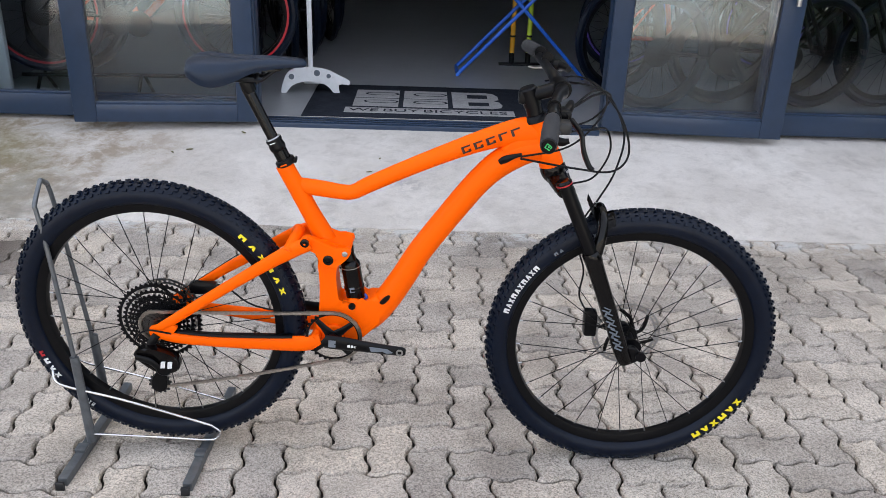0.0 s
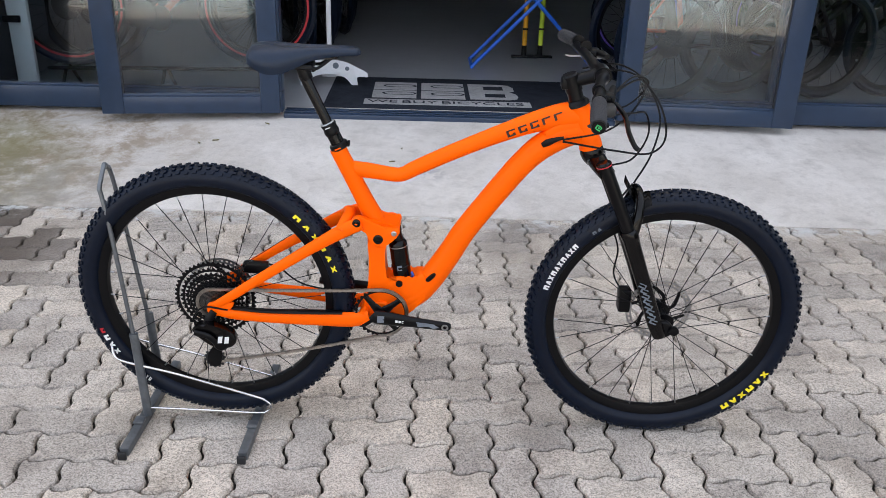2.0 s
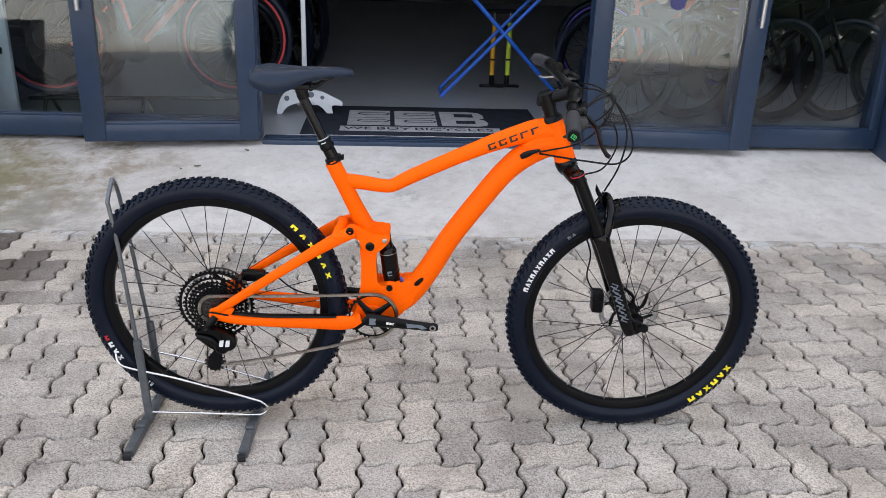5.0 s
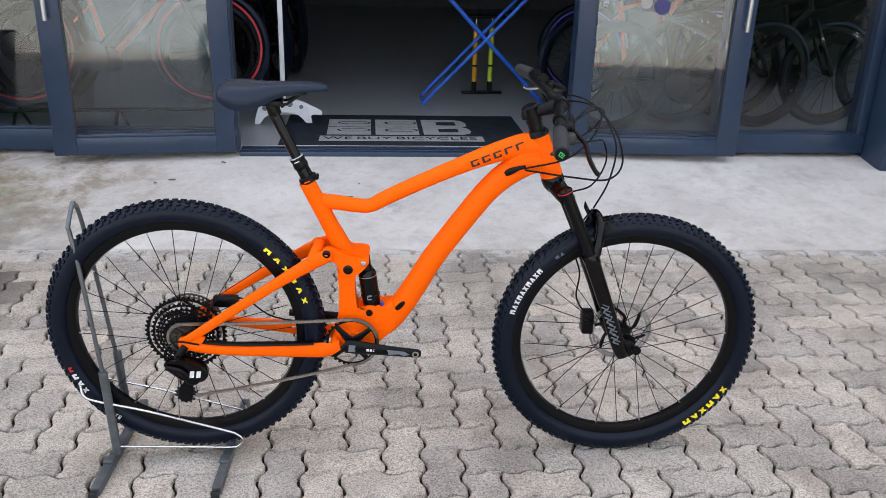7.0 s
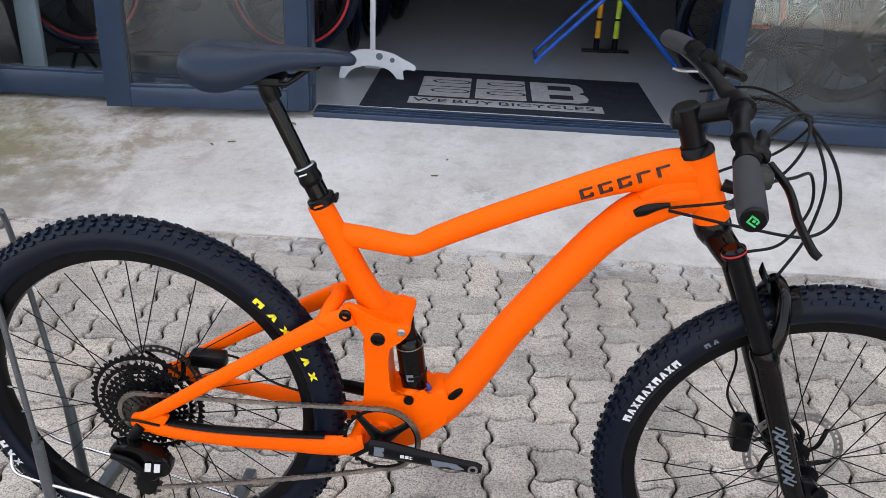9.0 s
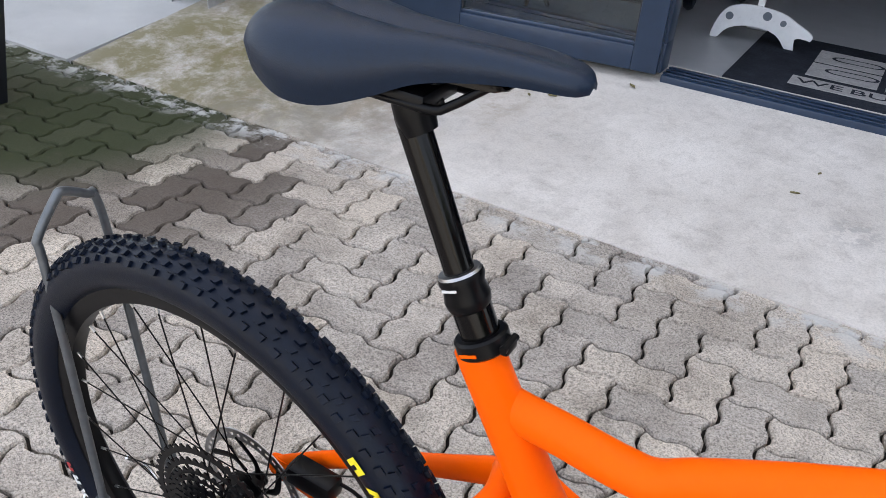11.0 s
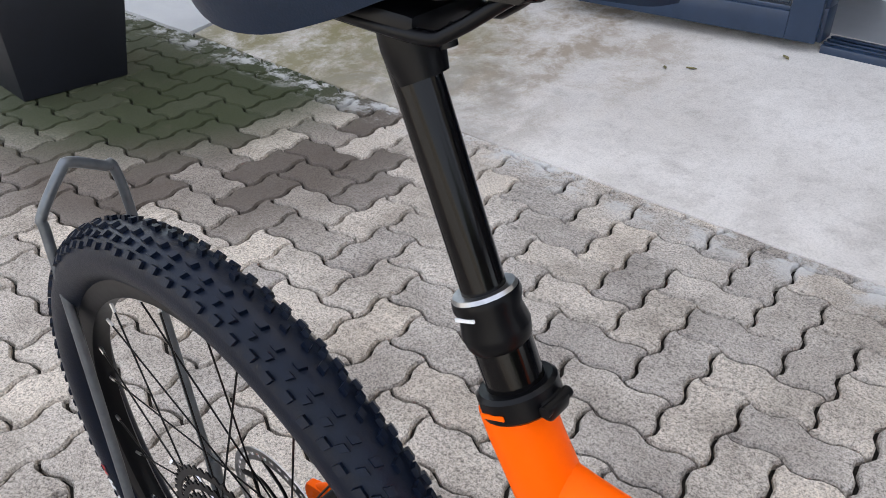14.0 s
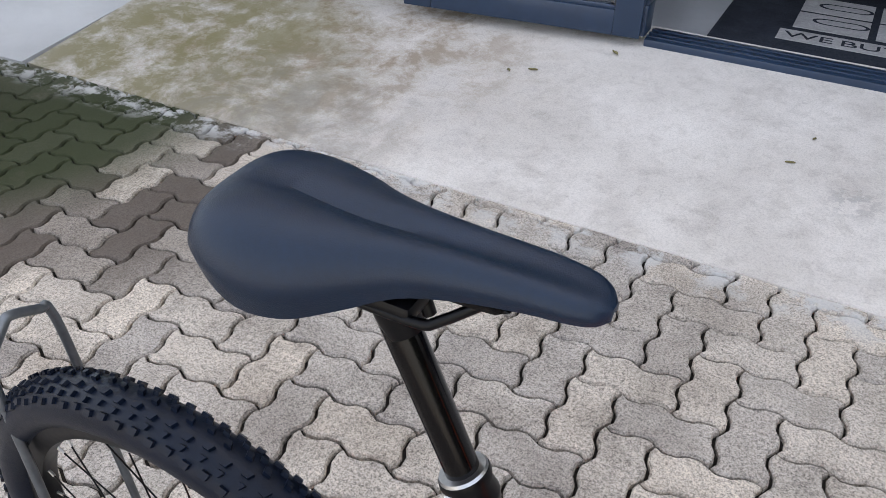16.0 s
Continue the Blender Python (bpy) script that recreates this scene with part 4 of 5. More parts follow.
sad = part("saddle", saddle_shell(), SADDLE, bike, "dark grey padded saddle with a central groove")
part("saddle_base", slabbed(round_outline([(0.165, 1.040), (0.24, 1.040), (0.33, 1.036), (0.335, 1.028), (0.24, 1.024), (0.17, 1.026)], 4), -0.020, 0.020, 0.004), GLOSS, sad)
for s in (-1, 1):
    part("rail", tubed([(0.350, s * 0.008, 1.038, 0.0035), (0.33, s * 0.012, 1.030, 0.0035), (0.302, s * 0.020, 1.010, 0.0035), (0.285, s * 0.0235, 1.005, 0.0035), (0.215, s * 0.0235, 1.006, 0.0035), (0.180, s * 0.03, 1.020, 0.0035), (0.165, s * 0.034, 1.034, 0.0035)], 10, 4), BLACK, sad)
bm = bmesh.new()
for i in range(5):
    box(bm, (0.336 + i * 0.007, -0.003, 1.0588 - i * 0.0003), (0.340 + i * 0.007, 0.0015, 1.0602 - i * 0.0003))
part("print", bm, BLACK, sad, "small dark lettering on the nose", smooth=False)

# the padding sits low on its rails
for o in set(bpy.data.objects) - before_seat:
    nm = o.name.split(".")[0]
    o.data.transform(Matrix.Translation((0.008, 0, 0.010) if nm in ("rail", "saddle_base") else (0.010, 0, -0.004) if nm in ("saddle", "print") else (0, 0, 0.010) if nm in ("post_head", "rail_clamp") else (0, 0, 0)))
    for v in o.data.vertices:
        v.co.y -= 0.015 - max(0.0, v.co.z - 0.86) * 0.062
for v in frame_ob.data.vertices:
    v.co.y -= 0.015 * max(0.0, min(1.0, (v.co.z - 0.62) / 0.18))
for v in bpy.data.objects["top_tube"].data.vertices:
    v.co.y -= 0.011 * max(0.0, min(1.0, (0.60 - v.co.x) / 0.2))

# ---- drivetrain ----
def sprocket(bm, c, y, r, teeth, th=0.0018, inner=0.78):
    """A toothed ring."""
    n = teeth * 4
    prof = []
    for k in range(n):
        a = 2 * math.pi * k / n
        rr = r + (0.0028 if k % 4 in (1, 2) else -0.0022)
        prof.append((rr * math.cos(a), rr * math.sin(a)))
    fo = [bm.verts.new((c[0] + x, y - th / 2, c[2] + z)) for x, z in prof]
    bo = [bm.verts.new((c[0] + x, y + th / 2, c[2] + z)) for x, z in prof]
    fi = [bm.verts.new((c[0] + r * inner * math.cos(2 * math.pi * k / n), y - th / 2, c[2] + r * inner * math.sin(2 * math.pi * k / n))) for k in range(n)]
    bi = [bm.verts.new((c[0] + r * inner * math.cos(2 * math.pi * k / n), y + th / 2, c[2] + r * inner * math.sin(2 * math.pi * k / n))) for k in range(n)]
    for k in range(n):
        j = (k + 1) % n
        bm.faces.new((fo[k], fo[j], fi[j], fi[k]))
        bm.faces.new((bo[j], bo[k], bi[k], bi[j]))
        bm.faces.new((fo[j], fo[k], bo[k], bo[j]))
        bm.faces.new((fi[k], fi[j], bi[j], bi[k]))
    return bm


cas = part("cassette", lathed([(-0.062, 0), (-0.062, 0.018), (-0.03, 0.018), (-0.03, 0)], RH, "y", 24), DARKSTEEL, bike, "twelve-speed dark steel cassette")
for i, tth in enumerate((11, 13, 15, 17, 19, 22, 25, 28, 32, 36, 42, 50)):
    ring = part("cog", sprocket(bmesh.new(), RH, -0.0615 + i * 0.0031, tth * 0.00211, tth, inner=0.84 if tth < 30 else 0.91), DARKSTEEL if i < 5 else BLACK, cas, smooth=False)
    if tth > 20:
        arms = bmesh.new()
        for k in range(7):
            a = 2 * math.pi * k / 7 + i * 0.12
            tube(arms, [(RH[0] + rr * math.cos(a), -0.0615 + i * 0.0031, RH[2] + rr * math.sin(a), 0.0008, 0.0018) for rr in (0.016, tth * 0.00211 * 0.94)], 6)
        part("arm", arms, BLACK, ring)
BBC = (0.457, 0, 0.376)
crank = part("crankset", lathed([(-0.078, 0), (-0.078, 0.012), (-0.05, 0.013), (-0.05, 0)], BBC, "y", 20), BLACK, bike, "black crankset with one chainring")
part("chainring", sprocket(bmesh.new(), BBC, -0.052, 0.069, 32, 0.0028, 0.90), BLACK, crank, smooth=False)
for k in range(4):
    a = 2 * math.pi * k / 4 + 0.7
    part("spider_arm", tubed([(BBC[0] + rr * math.cos(a), -0.054, BBC[2] + rr * math.sin(a), 0.003, w_) for rr, w_ in ((0.01, 0.013), (0.04, 0.008), (0.062, 0.007))], 8), BLACK, crank)
arm_r = part("crank_arm", tubed([(0.440, -0.077, 0.377, 0.008, 0.019), (0.472, -0.078, 0.375, 0.009, 0.0195), (0.54, -0.083, 0.370, 0.008, 0.0155), (0.60, -0.087, 0.3655, 0.007, 0.0135), (0.632, -0.088, 0.363, 0.007, 0.0125), (0.642, -0.088, 0.362, 0.006, 0.008)], 14, 4), BLACK, crank, "satin black crank arm")
part("pedal_eye", lathed([(-0.0008, 0.005), (-0.0008, 0.009), (0.0008, 0.009), (0.0008, 0.005)], (0.627, -0.0955, 0.3635), "y", 20, True), STEEL, arm_r)
bm = bmesh.new()
for i in range(5):
    box(bm, (0.497 + i * 0.0085, -0.0895, 0.3695 - i * 0.0006), (0.5035 + i * 0.0085, -0.0880, 0.376 - i * 0.0006))
part("print", bm, WHITE, arm_r, "white block lettering", smooth=False)
part("print", slabbed([(0.552, 0.376), (0.598, 0.371), (0.612, 0.362), (0.596, 0.358), (0.585, 0.364), (0.556, 0.362)], -0.0945, -0.0925), GREYPRINT, arm_r)
part("print", slabbed([(0.449, 0.366), (0.467, 0.3655), (0.468, 0.385), (0.450, 0.3855)], -0.0865, -0.0845), GREYPRINT, arm_r)
part("crank_arm", tubed([(0.469, 0.077, 0.375, 0.008, 0.017), (0.40, 0.082, 0.381, 0.008, 0.0155), (0.32, 0.087, 0.387, 0.007, 0.0135), (0.275, 0.088, 0.390, 0.006, 0.010)], 14, 4), BLACK, crank)


def chain_run(bm, a, b, sag):
    """Links along a run, alternately narrow and wide."""
    L = (Vector(b) - Vector(a)).length
    n = max(4, round(L / 0.0127))
    pts = [Vector(a).lerp(Vector(b), i / n) - Vector((0, 0, sag * 4 * (i / n) * (1 - i / n))) for i in range(n + 1)]
    for i in range(n):
        wd = 0.0028 if i % 2 else 0.0018
        c_ = (pts[i] + pts[i + 1]) / 2
        dv = pts[i + 1] - pts[i]
        M = Matrix.Translation(c_) @ Matrix.Rotation(-math.atan2(dv.z, dv.x), 4, "Y")
        for s in (-1, 1):
            box(bm, (-0.0085, s * wd - 0.0005, -0.0036), (0.0085, s * wd + 0.0005, 0.0036), 0, M)
    for p in pts:
        rod(bm, (p.x, p.y - 0.0036, p.z), (p.x, p.y + 0.0036, p.z), 0.0032, 6)


bm = bmesh.new()
chain_run(bm, (0.018, -0.054, 0.388 + 0.041), (0.452, -0.052, 0.376 + 0.069), 0.003)
chain_run(bm, (0.008, -0.054, 0.203), (0.462, -0.052, 0.376 - 0.069), 0.006)
for k in range(16):
    a0, a1 = (radians(90 - 11.3 * k), radians(90 - 11.3 * (k + 1)))
    chain_run(bm, (BBC[0] + 0.069 * math.cos(a0), -0.052, BBC[2] + 0.069 * math.sin(a0)), (BBC[0] + 0.069 * math.cos(a1), -0.052, BBC[2] + 0.069 * math.sin(a1)), 0)
for k in range(9):
    a0, a1 = (radians(88 + 20 * k), radians(88 + 20 * (k + 1)))
    chain_run(bm, (RH[0] + 0.041 * math.cos(a0), -0.054, RH[2] + 0.041 * math.sin(a0)), (RH[0] + 0.041 * math.cos(a1), -0.054, RH[2] + 0.041 * math.sin(a1)), 0)
part("chain", bm, mat("chain_steel", (0.40, 0.37, 0.34), 0.35, 1.0, grain=200, var=0.3), bike, "grey steel chain", smooth=False)

der = part("rear_derailleur", slabbed(round_outline([(-0.030, 0.338), (0.0, 0.356), (0.040, 0.350), (0.076, 0.332), (0.082, 0.304), (0.062, 0.286), (0.024, 0.290), (-0.010, 0.314)], 5), -0.114, -0.088, 0.006), GLOSS, bike, "black rear derailleur with long cage")
part("outer_link", tubed([(-0.022, -0.118, 0.334, 0.004, 0.008), (0.012, -0.120, 0.326, 0.005, 0.009), (0.030, -0.118, 0.306, 0.004, 0.008)], 10, 3), BLACK, der)
part("hanger", tubed([(0.024, -0.084, 0.380, 0.006, 0.010), (0.012, -0.088, 0.362, 0.007, 0.011), (0.004, -0.090, 0.344, 0.007, 0.010)], 10, 3), BLACK, der)
part("b_knuckle", tubed([(-0.022, -0.082, 0.332, 0.008, 0.012), (0.0, -0.085, 0.338, 0.010, 0.013), (0.03, -0.088, 0.330, 0.010, 0.014)], 12, 3), BLACK, der)
part("p_knuckle", lathed([(-0.117, 0), (-0.117, 0.016), (-0.113, 0.020), (-0.085, 0.020), (-0.085, 0)], (0.042, 0, 0.298), "y", 22), BLACK, der)
for x0 in (0.036, 0.053):
    part("print", slabbed([(x0, 0.304), (x0 + 0.011, 0.305), (x0 + 0.014, 0.324), (x0 + 0.003, 0.323)], -0.1185, -0.1165), WHITE, der)
part("cage", slabbed(round_outline([(0.020, 0.292), (0.034, 0.296), (0.042, 0.28), (0.030, 0.245), (0.024, 0.205), (0.005, 0.192), (-0.012, 0.205), (-0.008, 0.235), (0.008, 0.262)], 4), -0.0635, -0.0615, 0.0006), BLACK, der)
part("cage", slabbed(round_outline([(0.020, 0.292), (0.034, 0.296), (0.036, 0.28), (0.024, 0.245), (0.018, 0.205), (0.005, 0.196), (-0.008, 0.205), (-0.004, 0.235), (0.010, 0.262)], 4), -0.0465, -0.0450, 0.0005), BLACK, der)
for c_, tt in (((0.026, 0, 0.278), 12), ((0.006, 0, 0.214), 14)):
    part("pulley", sprocket(bmesh.new(), c_, -0.054, tt * 0.00195, tt, 0.003, 0.3), PLASTIC, der, smooth=False)

# brake calipers on the far side
cal = part("rear_caliper", boxed((0.075, 0.030, 0.432), (0.145, 0.062, 0.462), 0.007, Matrix.Translation((0, 0, 0)) @ pose(0, 0, 0)), BLACK, bike, "black rear brake caliper")
part("hose", tubed([(0.13, 0.05, 0.458, 0.0025), (0.17, 0.06, 0.44, 0.0025), (0.24, 0.06, 0.39, 0.0025), (0.40, 0.05, 0.37, 0.0025)], 8, 5), BLACK, cal)
part("shift_cable", tubed([(-0.012, -0.082, 0.335, 0.0024), (-0.03, -0.09, 0.36, 0.0024), (0.0, -0.09, 0.395, 0.0024), (0.06, -0.084, 0.385, 0.0024)], 8, 6), BLACK, bike)

# ---- fork ----
fa = Vector((0.967, 0, 0.842))
fd = Vector((0.967 - 0.924, 0, 0.842 - 0.949)).normalized()
fork = part("suspension_fork", tubed([(0.966, 0, 0.845, 0.0265), (0.970, 0, 0.832, 0.030), (0.976, 0, 0.815, 0.027), (0.980, 0, 0.802, 0.020)], 22, 3), GLOSS, bike, "black suspension fork with grey side marks")
part("crown", tubed([(0.998, -0.070, 0.800, 0.022, 0.017), (0.990, -0.045, 0.806, 0.024, 0.019), (0.980, 0, 0.815, 0.026, 0.020), (0.990, 0.045, 0.806, 0.024, 0.019), (0.998, 0.070, 0.800, 0.022, 0.017)], 16, 5, (1, 0, 0)), GLOSS, fork, "gloss black fork crown")
part("lockout", lathed([(0, 0), (0, 0.019), (0.010, 0.019), (0.014, 0.014), (0.014, 0)], (0, 0, 0), "z", 22), GLOSS, fork).matrix_basis = Matrix.Translation((0.9935, -0.069, 0.815)) @ Matrix.Rotation(radians(-22), 4, "Y")
part("lockout_band", lathed([(0, 0.0180), (0, 0.0193), (0.003, 0.0193), (0.003, 0.0180)], (0, 0, 0), "z", 22, True), RED, fork, "thin red band").matrix_basis = Matrix.Translation((0.9922, -0.069, 0.8185)) @ Matrix.Rotation(radians(-22), 4, "Y")
for s in (-1, 1):
    y = s * 0.069
    part("stanchion", tubed([(0.994, y, 0.815, 0.0165), (1.070, y, 0.640, 0.0165)], 22), BLACK, fork, "black upper fork tube")
    leg = part("lower_leg", tubed([(1.064, y, 0.652, 0.0195), (1.068, y, 0.643, 0.0225), (1.074, y, 0.630, 0.0225), (1.080, y, 0.612, 0.021), (1.125, y, 0.490, 0.0195), (1.160, y * 0.98, 0.392, 0.018, 0.020), (1.178, y * 0.96, 0.350, 0.016, 0.018), (1.181, y * 0.96, 0.342, 0.010, 0.012)], 20, 3), GLOSS, fork, "gloss black lower fork leg")
    part("axle_boss", slabbed(round_outline([(1.165, 0.385), (1.198, 0.388), (1.216, 0.366), (1.205, 0.346), (1.182, 0.343), (1.165, 0.355)], 4), min(y * 0.75, y), max(y * 0.75, y), 0.004), BLACK, fork)
    part("axle_cap", lathed([(-0.004, 0), (-0.004, 0.013), (0.004, 0.013), (0.004, 0)], (FH[0], s * 0.072, FH[2]), "y", 18), BLACK, fork)
bm = bmesh.new()
for i in range(8):
    c0 = Vector((1.117, -0.0885, 0.512)) + Vector((0.0056, 0.0003, -0.0152)) * i
    M = Matrix.Translation(c0) @ Matrix.Rotation(radians(20), 4, "Y")
    box(bm, (-0.010, -0.001, -0.0125), (0.009, 0.002, -0.0095), 0, M)
    box(bm, (-0.010, -0.001, -0.0035), (0.009, 0.002, -0.0010), 0, M)
    box(bm, (-0.010 if i % 2 else 0.006, -0.001, -0.0125), (-0.006 if i % 2 else 0.009, 0.002, -0.0010), 0, M)
part("print", bm, GREYPRINT, fork, "grey block lettering down the leg", smooth=False)
part("fork_arch", tubed([(1.078, -0.069, 0.640, 0.015, 0.012), (1.090, -0.058, 0.690, 0.013, 0.012), (1.094, -0.030, 0.725, 0.012, 0.012), (1.095, 0, 0.732, 0.012, 0.012), (1.094, 0.030, 0.725, 0.012, 0.012), (1.090, 0.058, 0.690, 0.013, 0.012), (1.078, 0.069, 0.640, 0.015, 0.012)], 14, 5, (1, 0, 0)), GLOSS, fork, "gloss black fork arch")
# short pointed mudguard tucked behind the arch
bm = bmesh.new()
rows = []
for x, z, w_ in smooth_path([(1.060, 0.772, 0.012), (1.068, 0.757, 0.030), (1.082, 0.735, 0.042), (1.100, 0.722, 0.046), (1.125, 0.730, 0.040)], 4):
    rows.append([bm.verts.new((x, w_ * t, z - 0.022 * t * t)) for t in (-1, -0.66, -0.33, 0, 0.33, 0.66, 1)])
for p, q in zip(rows, rows[1:]):
    for k in range(6):
        bm.faces.new((p[k], p[k + 1], q[k + 1], q[k]))
bmesh.ops.solidify(bm, geom=bm.faces[:], thickness=0.002)
part("mudguard", bm, GLOSS, fork, "short gloss black mudguard")
fc = part("front_caliper", boxed((1.085, 0.030, 0.355), (1.120, 0.070, 0.425), 0.008), BLACK, bike, "black front brake caliper")
part("hose", tubed([(1.072, -0.03, 0.760, 0.0025), (1.062, 0.05, 0.68, 0.0025), (1.058, 0.088, 0.60, 0.0025), (1.082, 0.094, 0.52, 0.0025), (1.075, 0.085, 0.45, 0.0025), (1.098, 0.07, 0.405, 0.0025)], 8, 6), BLACK, fc)

for o in [fork, fc] + list(fork.children) + list(fc.children):
    if o.matrix_basis == Matrix.Identity(4):
        for v in o.data.vertices:
            v.co.x += 0.0167 * max(0.0, (0.842 - v.co.z) / 0.476)

# ---- cockpit ----
hs = part("headset", tubed([(0.924, 0, 0.947, 0.0285), (0.9215, 0, 0.9535, 0.0275), (0.919, 0, 0.960, 0.021)], 24), BLACK, bike, "black headset cover")
part("spacer", tubed([(0.9195, 0, 0.958, 0.0185), (0.909, 0, 0.985, 0.0185)], 22), BLACK, hs)
stem = part("stem", tubed([(0.911, 0, 0.981, 0.0205), (0.897, 0, 1.017, 0.0205), (0.8955, 0, 1.021, 0.017)], 22), BLACK, bike, "short black stem")
part("extension", tubed([(0.905, 0, 1.003, 0.017, 0.016), (0.925, 0, 1.009, 0.0175, 0.0155), (0.952, 0, 1.017, 0.019, 0.017), (0.975, 0, 1.023, 0.021, 0.020)], 18, 3), BLACK, stem)
part("face_plate", tubed([(0.972, -0.022, 1.023, 0.021), (0.972, 0.022, 1.023, 0.021)], 20, 0, (1, 0, 0)), BLACK, stem)
for y in (-0.014, 0.014):
    part("bolt", rodded((0.884, y, 0.990), (0.884, y + 0.006, 0.990), 0.004), BLACK, stem)
part("bolt_lug", boxed((0.878, -0.016, 0.985), (0.897, 0.016, 1.012), 0.004), BLACK, stem)
bar = part("handlebar", tubed([(0.904, -0.385, 1.014, 0.0110), (0.930, -0.22, 1.028, 0.0110), (0.952, -0.10, 1.030, 0.0115), (0.967, -0.05, 1.025, 0.0150), (0.971, 0, 1.024, 0.0158), (0.967, 0.05, 1.025, 0.0150), (0.958, 0.10, 1.034, 0.0115), (0.946, 0.22, 1.036, 0.0110), (0.928, 0.385, 1.034, 0.0110)], 18, 6, (1, 0, 0)), BLACK, bike, "black flat handlebar")
for s in (-1, 1):
    lx, lz = (0.0, 0.010) if s < 0 else (0.021, 0.028)
    before = set(bpy.data.objects)
    g = part("grip", tubed([(0.9245, s * 0.255, 1.0155, 0.0150), (0.923, s * 0.265, 1.015, 0.0162), (0.914, s * 0.32, 1.0105, 0.0172), (0.9055, s * 0.378, 1.005, 0.0165), (0.9045, s * 0.386, 1.0045, 0.0150)], 22, 4, (1, 0, 0)), GRIP, bar, "soft grey-black grip")
    part("grip_clamp", tubed([(0.927, s * 0.243, 1.017, 0.0165), (0.925, s * 0.256, 1.016, 0.0165)], 22, 0, (1, 0, 0)), BLACK, g)
    part("end_cap", tubed([(0.9046, s * 0.3855, 1.0045, 0.0145), (0.9040, s * 0.3895, 1.0040, 0.0135)], 20, 0, (1, 0, 0)), BLACK, g)
    bm = bmesh.new()
    for lo, hi in (((-0.006, 0, -0.005), (0.006, 0.0008, -0.003)), ((-0.006, 0, 0.003), (0.006, 0.0008, 0.005)), ((-0.006, 0, -0.005), (-0.004, 0.0008, 0.005)), ((0.004, 0, -0.001), (0.006, 0.0008, 0.005)), ((-0.001, 0, -0.001), (0.002, 0.0008, 0.002))):
        box(bm, lo, hi, 0, Matrix.Translation((0.9038, s * 0.3905, 1.0038)) @ Matrix.Rotation(radians(30), 4, "Y"))
    part("end_mark", bm, GREEN, g, "small green mark", smooth=False)
    lv = part("brake_lever", boxed((0.945, s * 0.175 - 0.022, 0.996), (0.972, s * 0.175 + 0.022, 1.016), 0.006), BLACK, bar, "black hydraulic brake lever")
    part("reservoir", tubed([(0.955, s * 0.195, 1.004, 0.010), (0.972, s * 0.145, 1.008, 0.010), (0.980, s * 0.110, 1.010, 0.007)], 12, 3), BLACK, lv)
    part("blade", tubed([(0.972, s * 0.195, 0.998, 0.006, 0.005), (0.988, s * 0.235, 0.982, 0.006, 0.005), (0.985, s * 0.30, 0.968, 0.0065, 0.005), (0.990, s * 0.345, 0.955, 0.006, 0.005), (0.997, s * 0.355, 0.950, 0.005, 0.004)], 12, 4, (0, 0, 1)), BLACK, lv)
    part("clamp_band", tubed([(0.935, s * 0.185, 1.021, 0.0145), (0.936, s * 0.172, 1.0215, 0.0145)], 18, 0, (1, 0, 0)), BLACK, lv)
    sh = part("shifter" if s < 0 else "dropper_lever", boxed((0.935, s * 0.22 - 0.02, 0.978), (0.968, s * 0.22 + 0.018, 1.004), 0.007), PLASTIC, bar)
    part("paddle", tubed([(0.945, s * 0.235, 0.985, 0.006, 0.004), (0.918, s * 0.27, 0.975, 0.009, 0.003), (0.905, s * 0.285, 0.973, 0.006, 0.003)], 10, 4, (0, 1, 0)), PLASTIC if s < 0 else STEEL, sh)
    for o in set(bpy.data.objects) - before:
        o.data.transform(Matrix.Translation((lx, 0, lz)))
cb = part("cable", tubed([(0.985, -0.11, 1.010, 0.0026), (1.05, -0.03, 1.02, 0.0026), (1.100, 0.05, 0.985, 0.0026), (1.135, 0.03, 0.91, 0.0026), (1.115, -0.01, 0.83, 0.0026), (1.078, -0.03, 0.762, 0.0026)], 8, 8), BLACK, bike, "black brake hose")
part("cable", tubed([(0.985, 0.11, 1.010, 0.0026), (1.06, 0.04, 1.015, 0.0026), (1.108, -0.04, 0.97, 0.0026), (1.130, -0.06, 0.895, 0.0026), (1.095, -0.07, 0.855, 0.0026), (1.01, -0.062, 0.856, 0.0026), (0.89, -0.041, 0.866, 0.0026)], 8, 8), BLACK, bike, "black cable")
part("cable", tubed([(0.960, -0.205, 0.985, 0.0024), (1.02, -0.15, 0.975, 0.0024), (1.07, -0.08, 0.955, 0.0024), (1.085, -0.07, 0.90, 0.0024), (1.055, -0.075, 0.842, 0.0024), (1.005, -0.074, 0.822, 0.0024)], 8, 8), BLACK, bike, "black cable")
part("cable", tubed([(0.960, 0.205, 0.985, 0.0024), (1.03, 0.12, 1.02, 0.0024), (1.075, 0.0, 1.01, 0.0024), (1.05, -0.06, 0.965, 0.0024), (0.99, -0.062, 0.905, 0.0024), (0.89, -0.041, 0.870, 0.0024)], 8, 8), BLACK, bike, "black cable")
part("cable", tubed([(0.975, -0.12, 1.006, 0.0024), (1.04, -0.04, 1.03, 0.0024), (1.09, 0.02, 1.0, 0.0024), (1.06, 0.05, 0.94, 0.0024), (0.99, 0.035, 0.915, 0.0024), (0.955, 0.028, 0.90, 0.0024)], 8, 8), BLACK, bike, "black cable")
part("hose_guide", tubed([(0.970, -0.015, 0.905, 0.005, 0.010), (0.985, -0.018, 0.902, 0.007, 0.010), (1.0, -0.02, 0.906, 0.004, 0.006)], 10, 3), BLACK, bike)

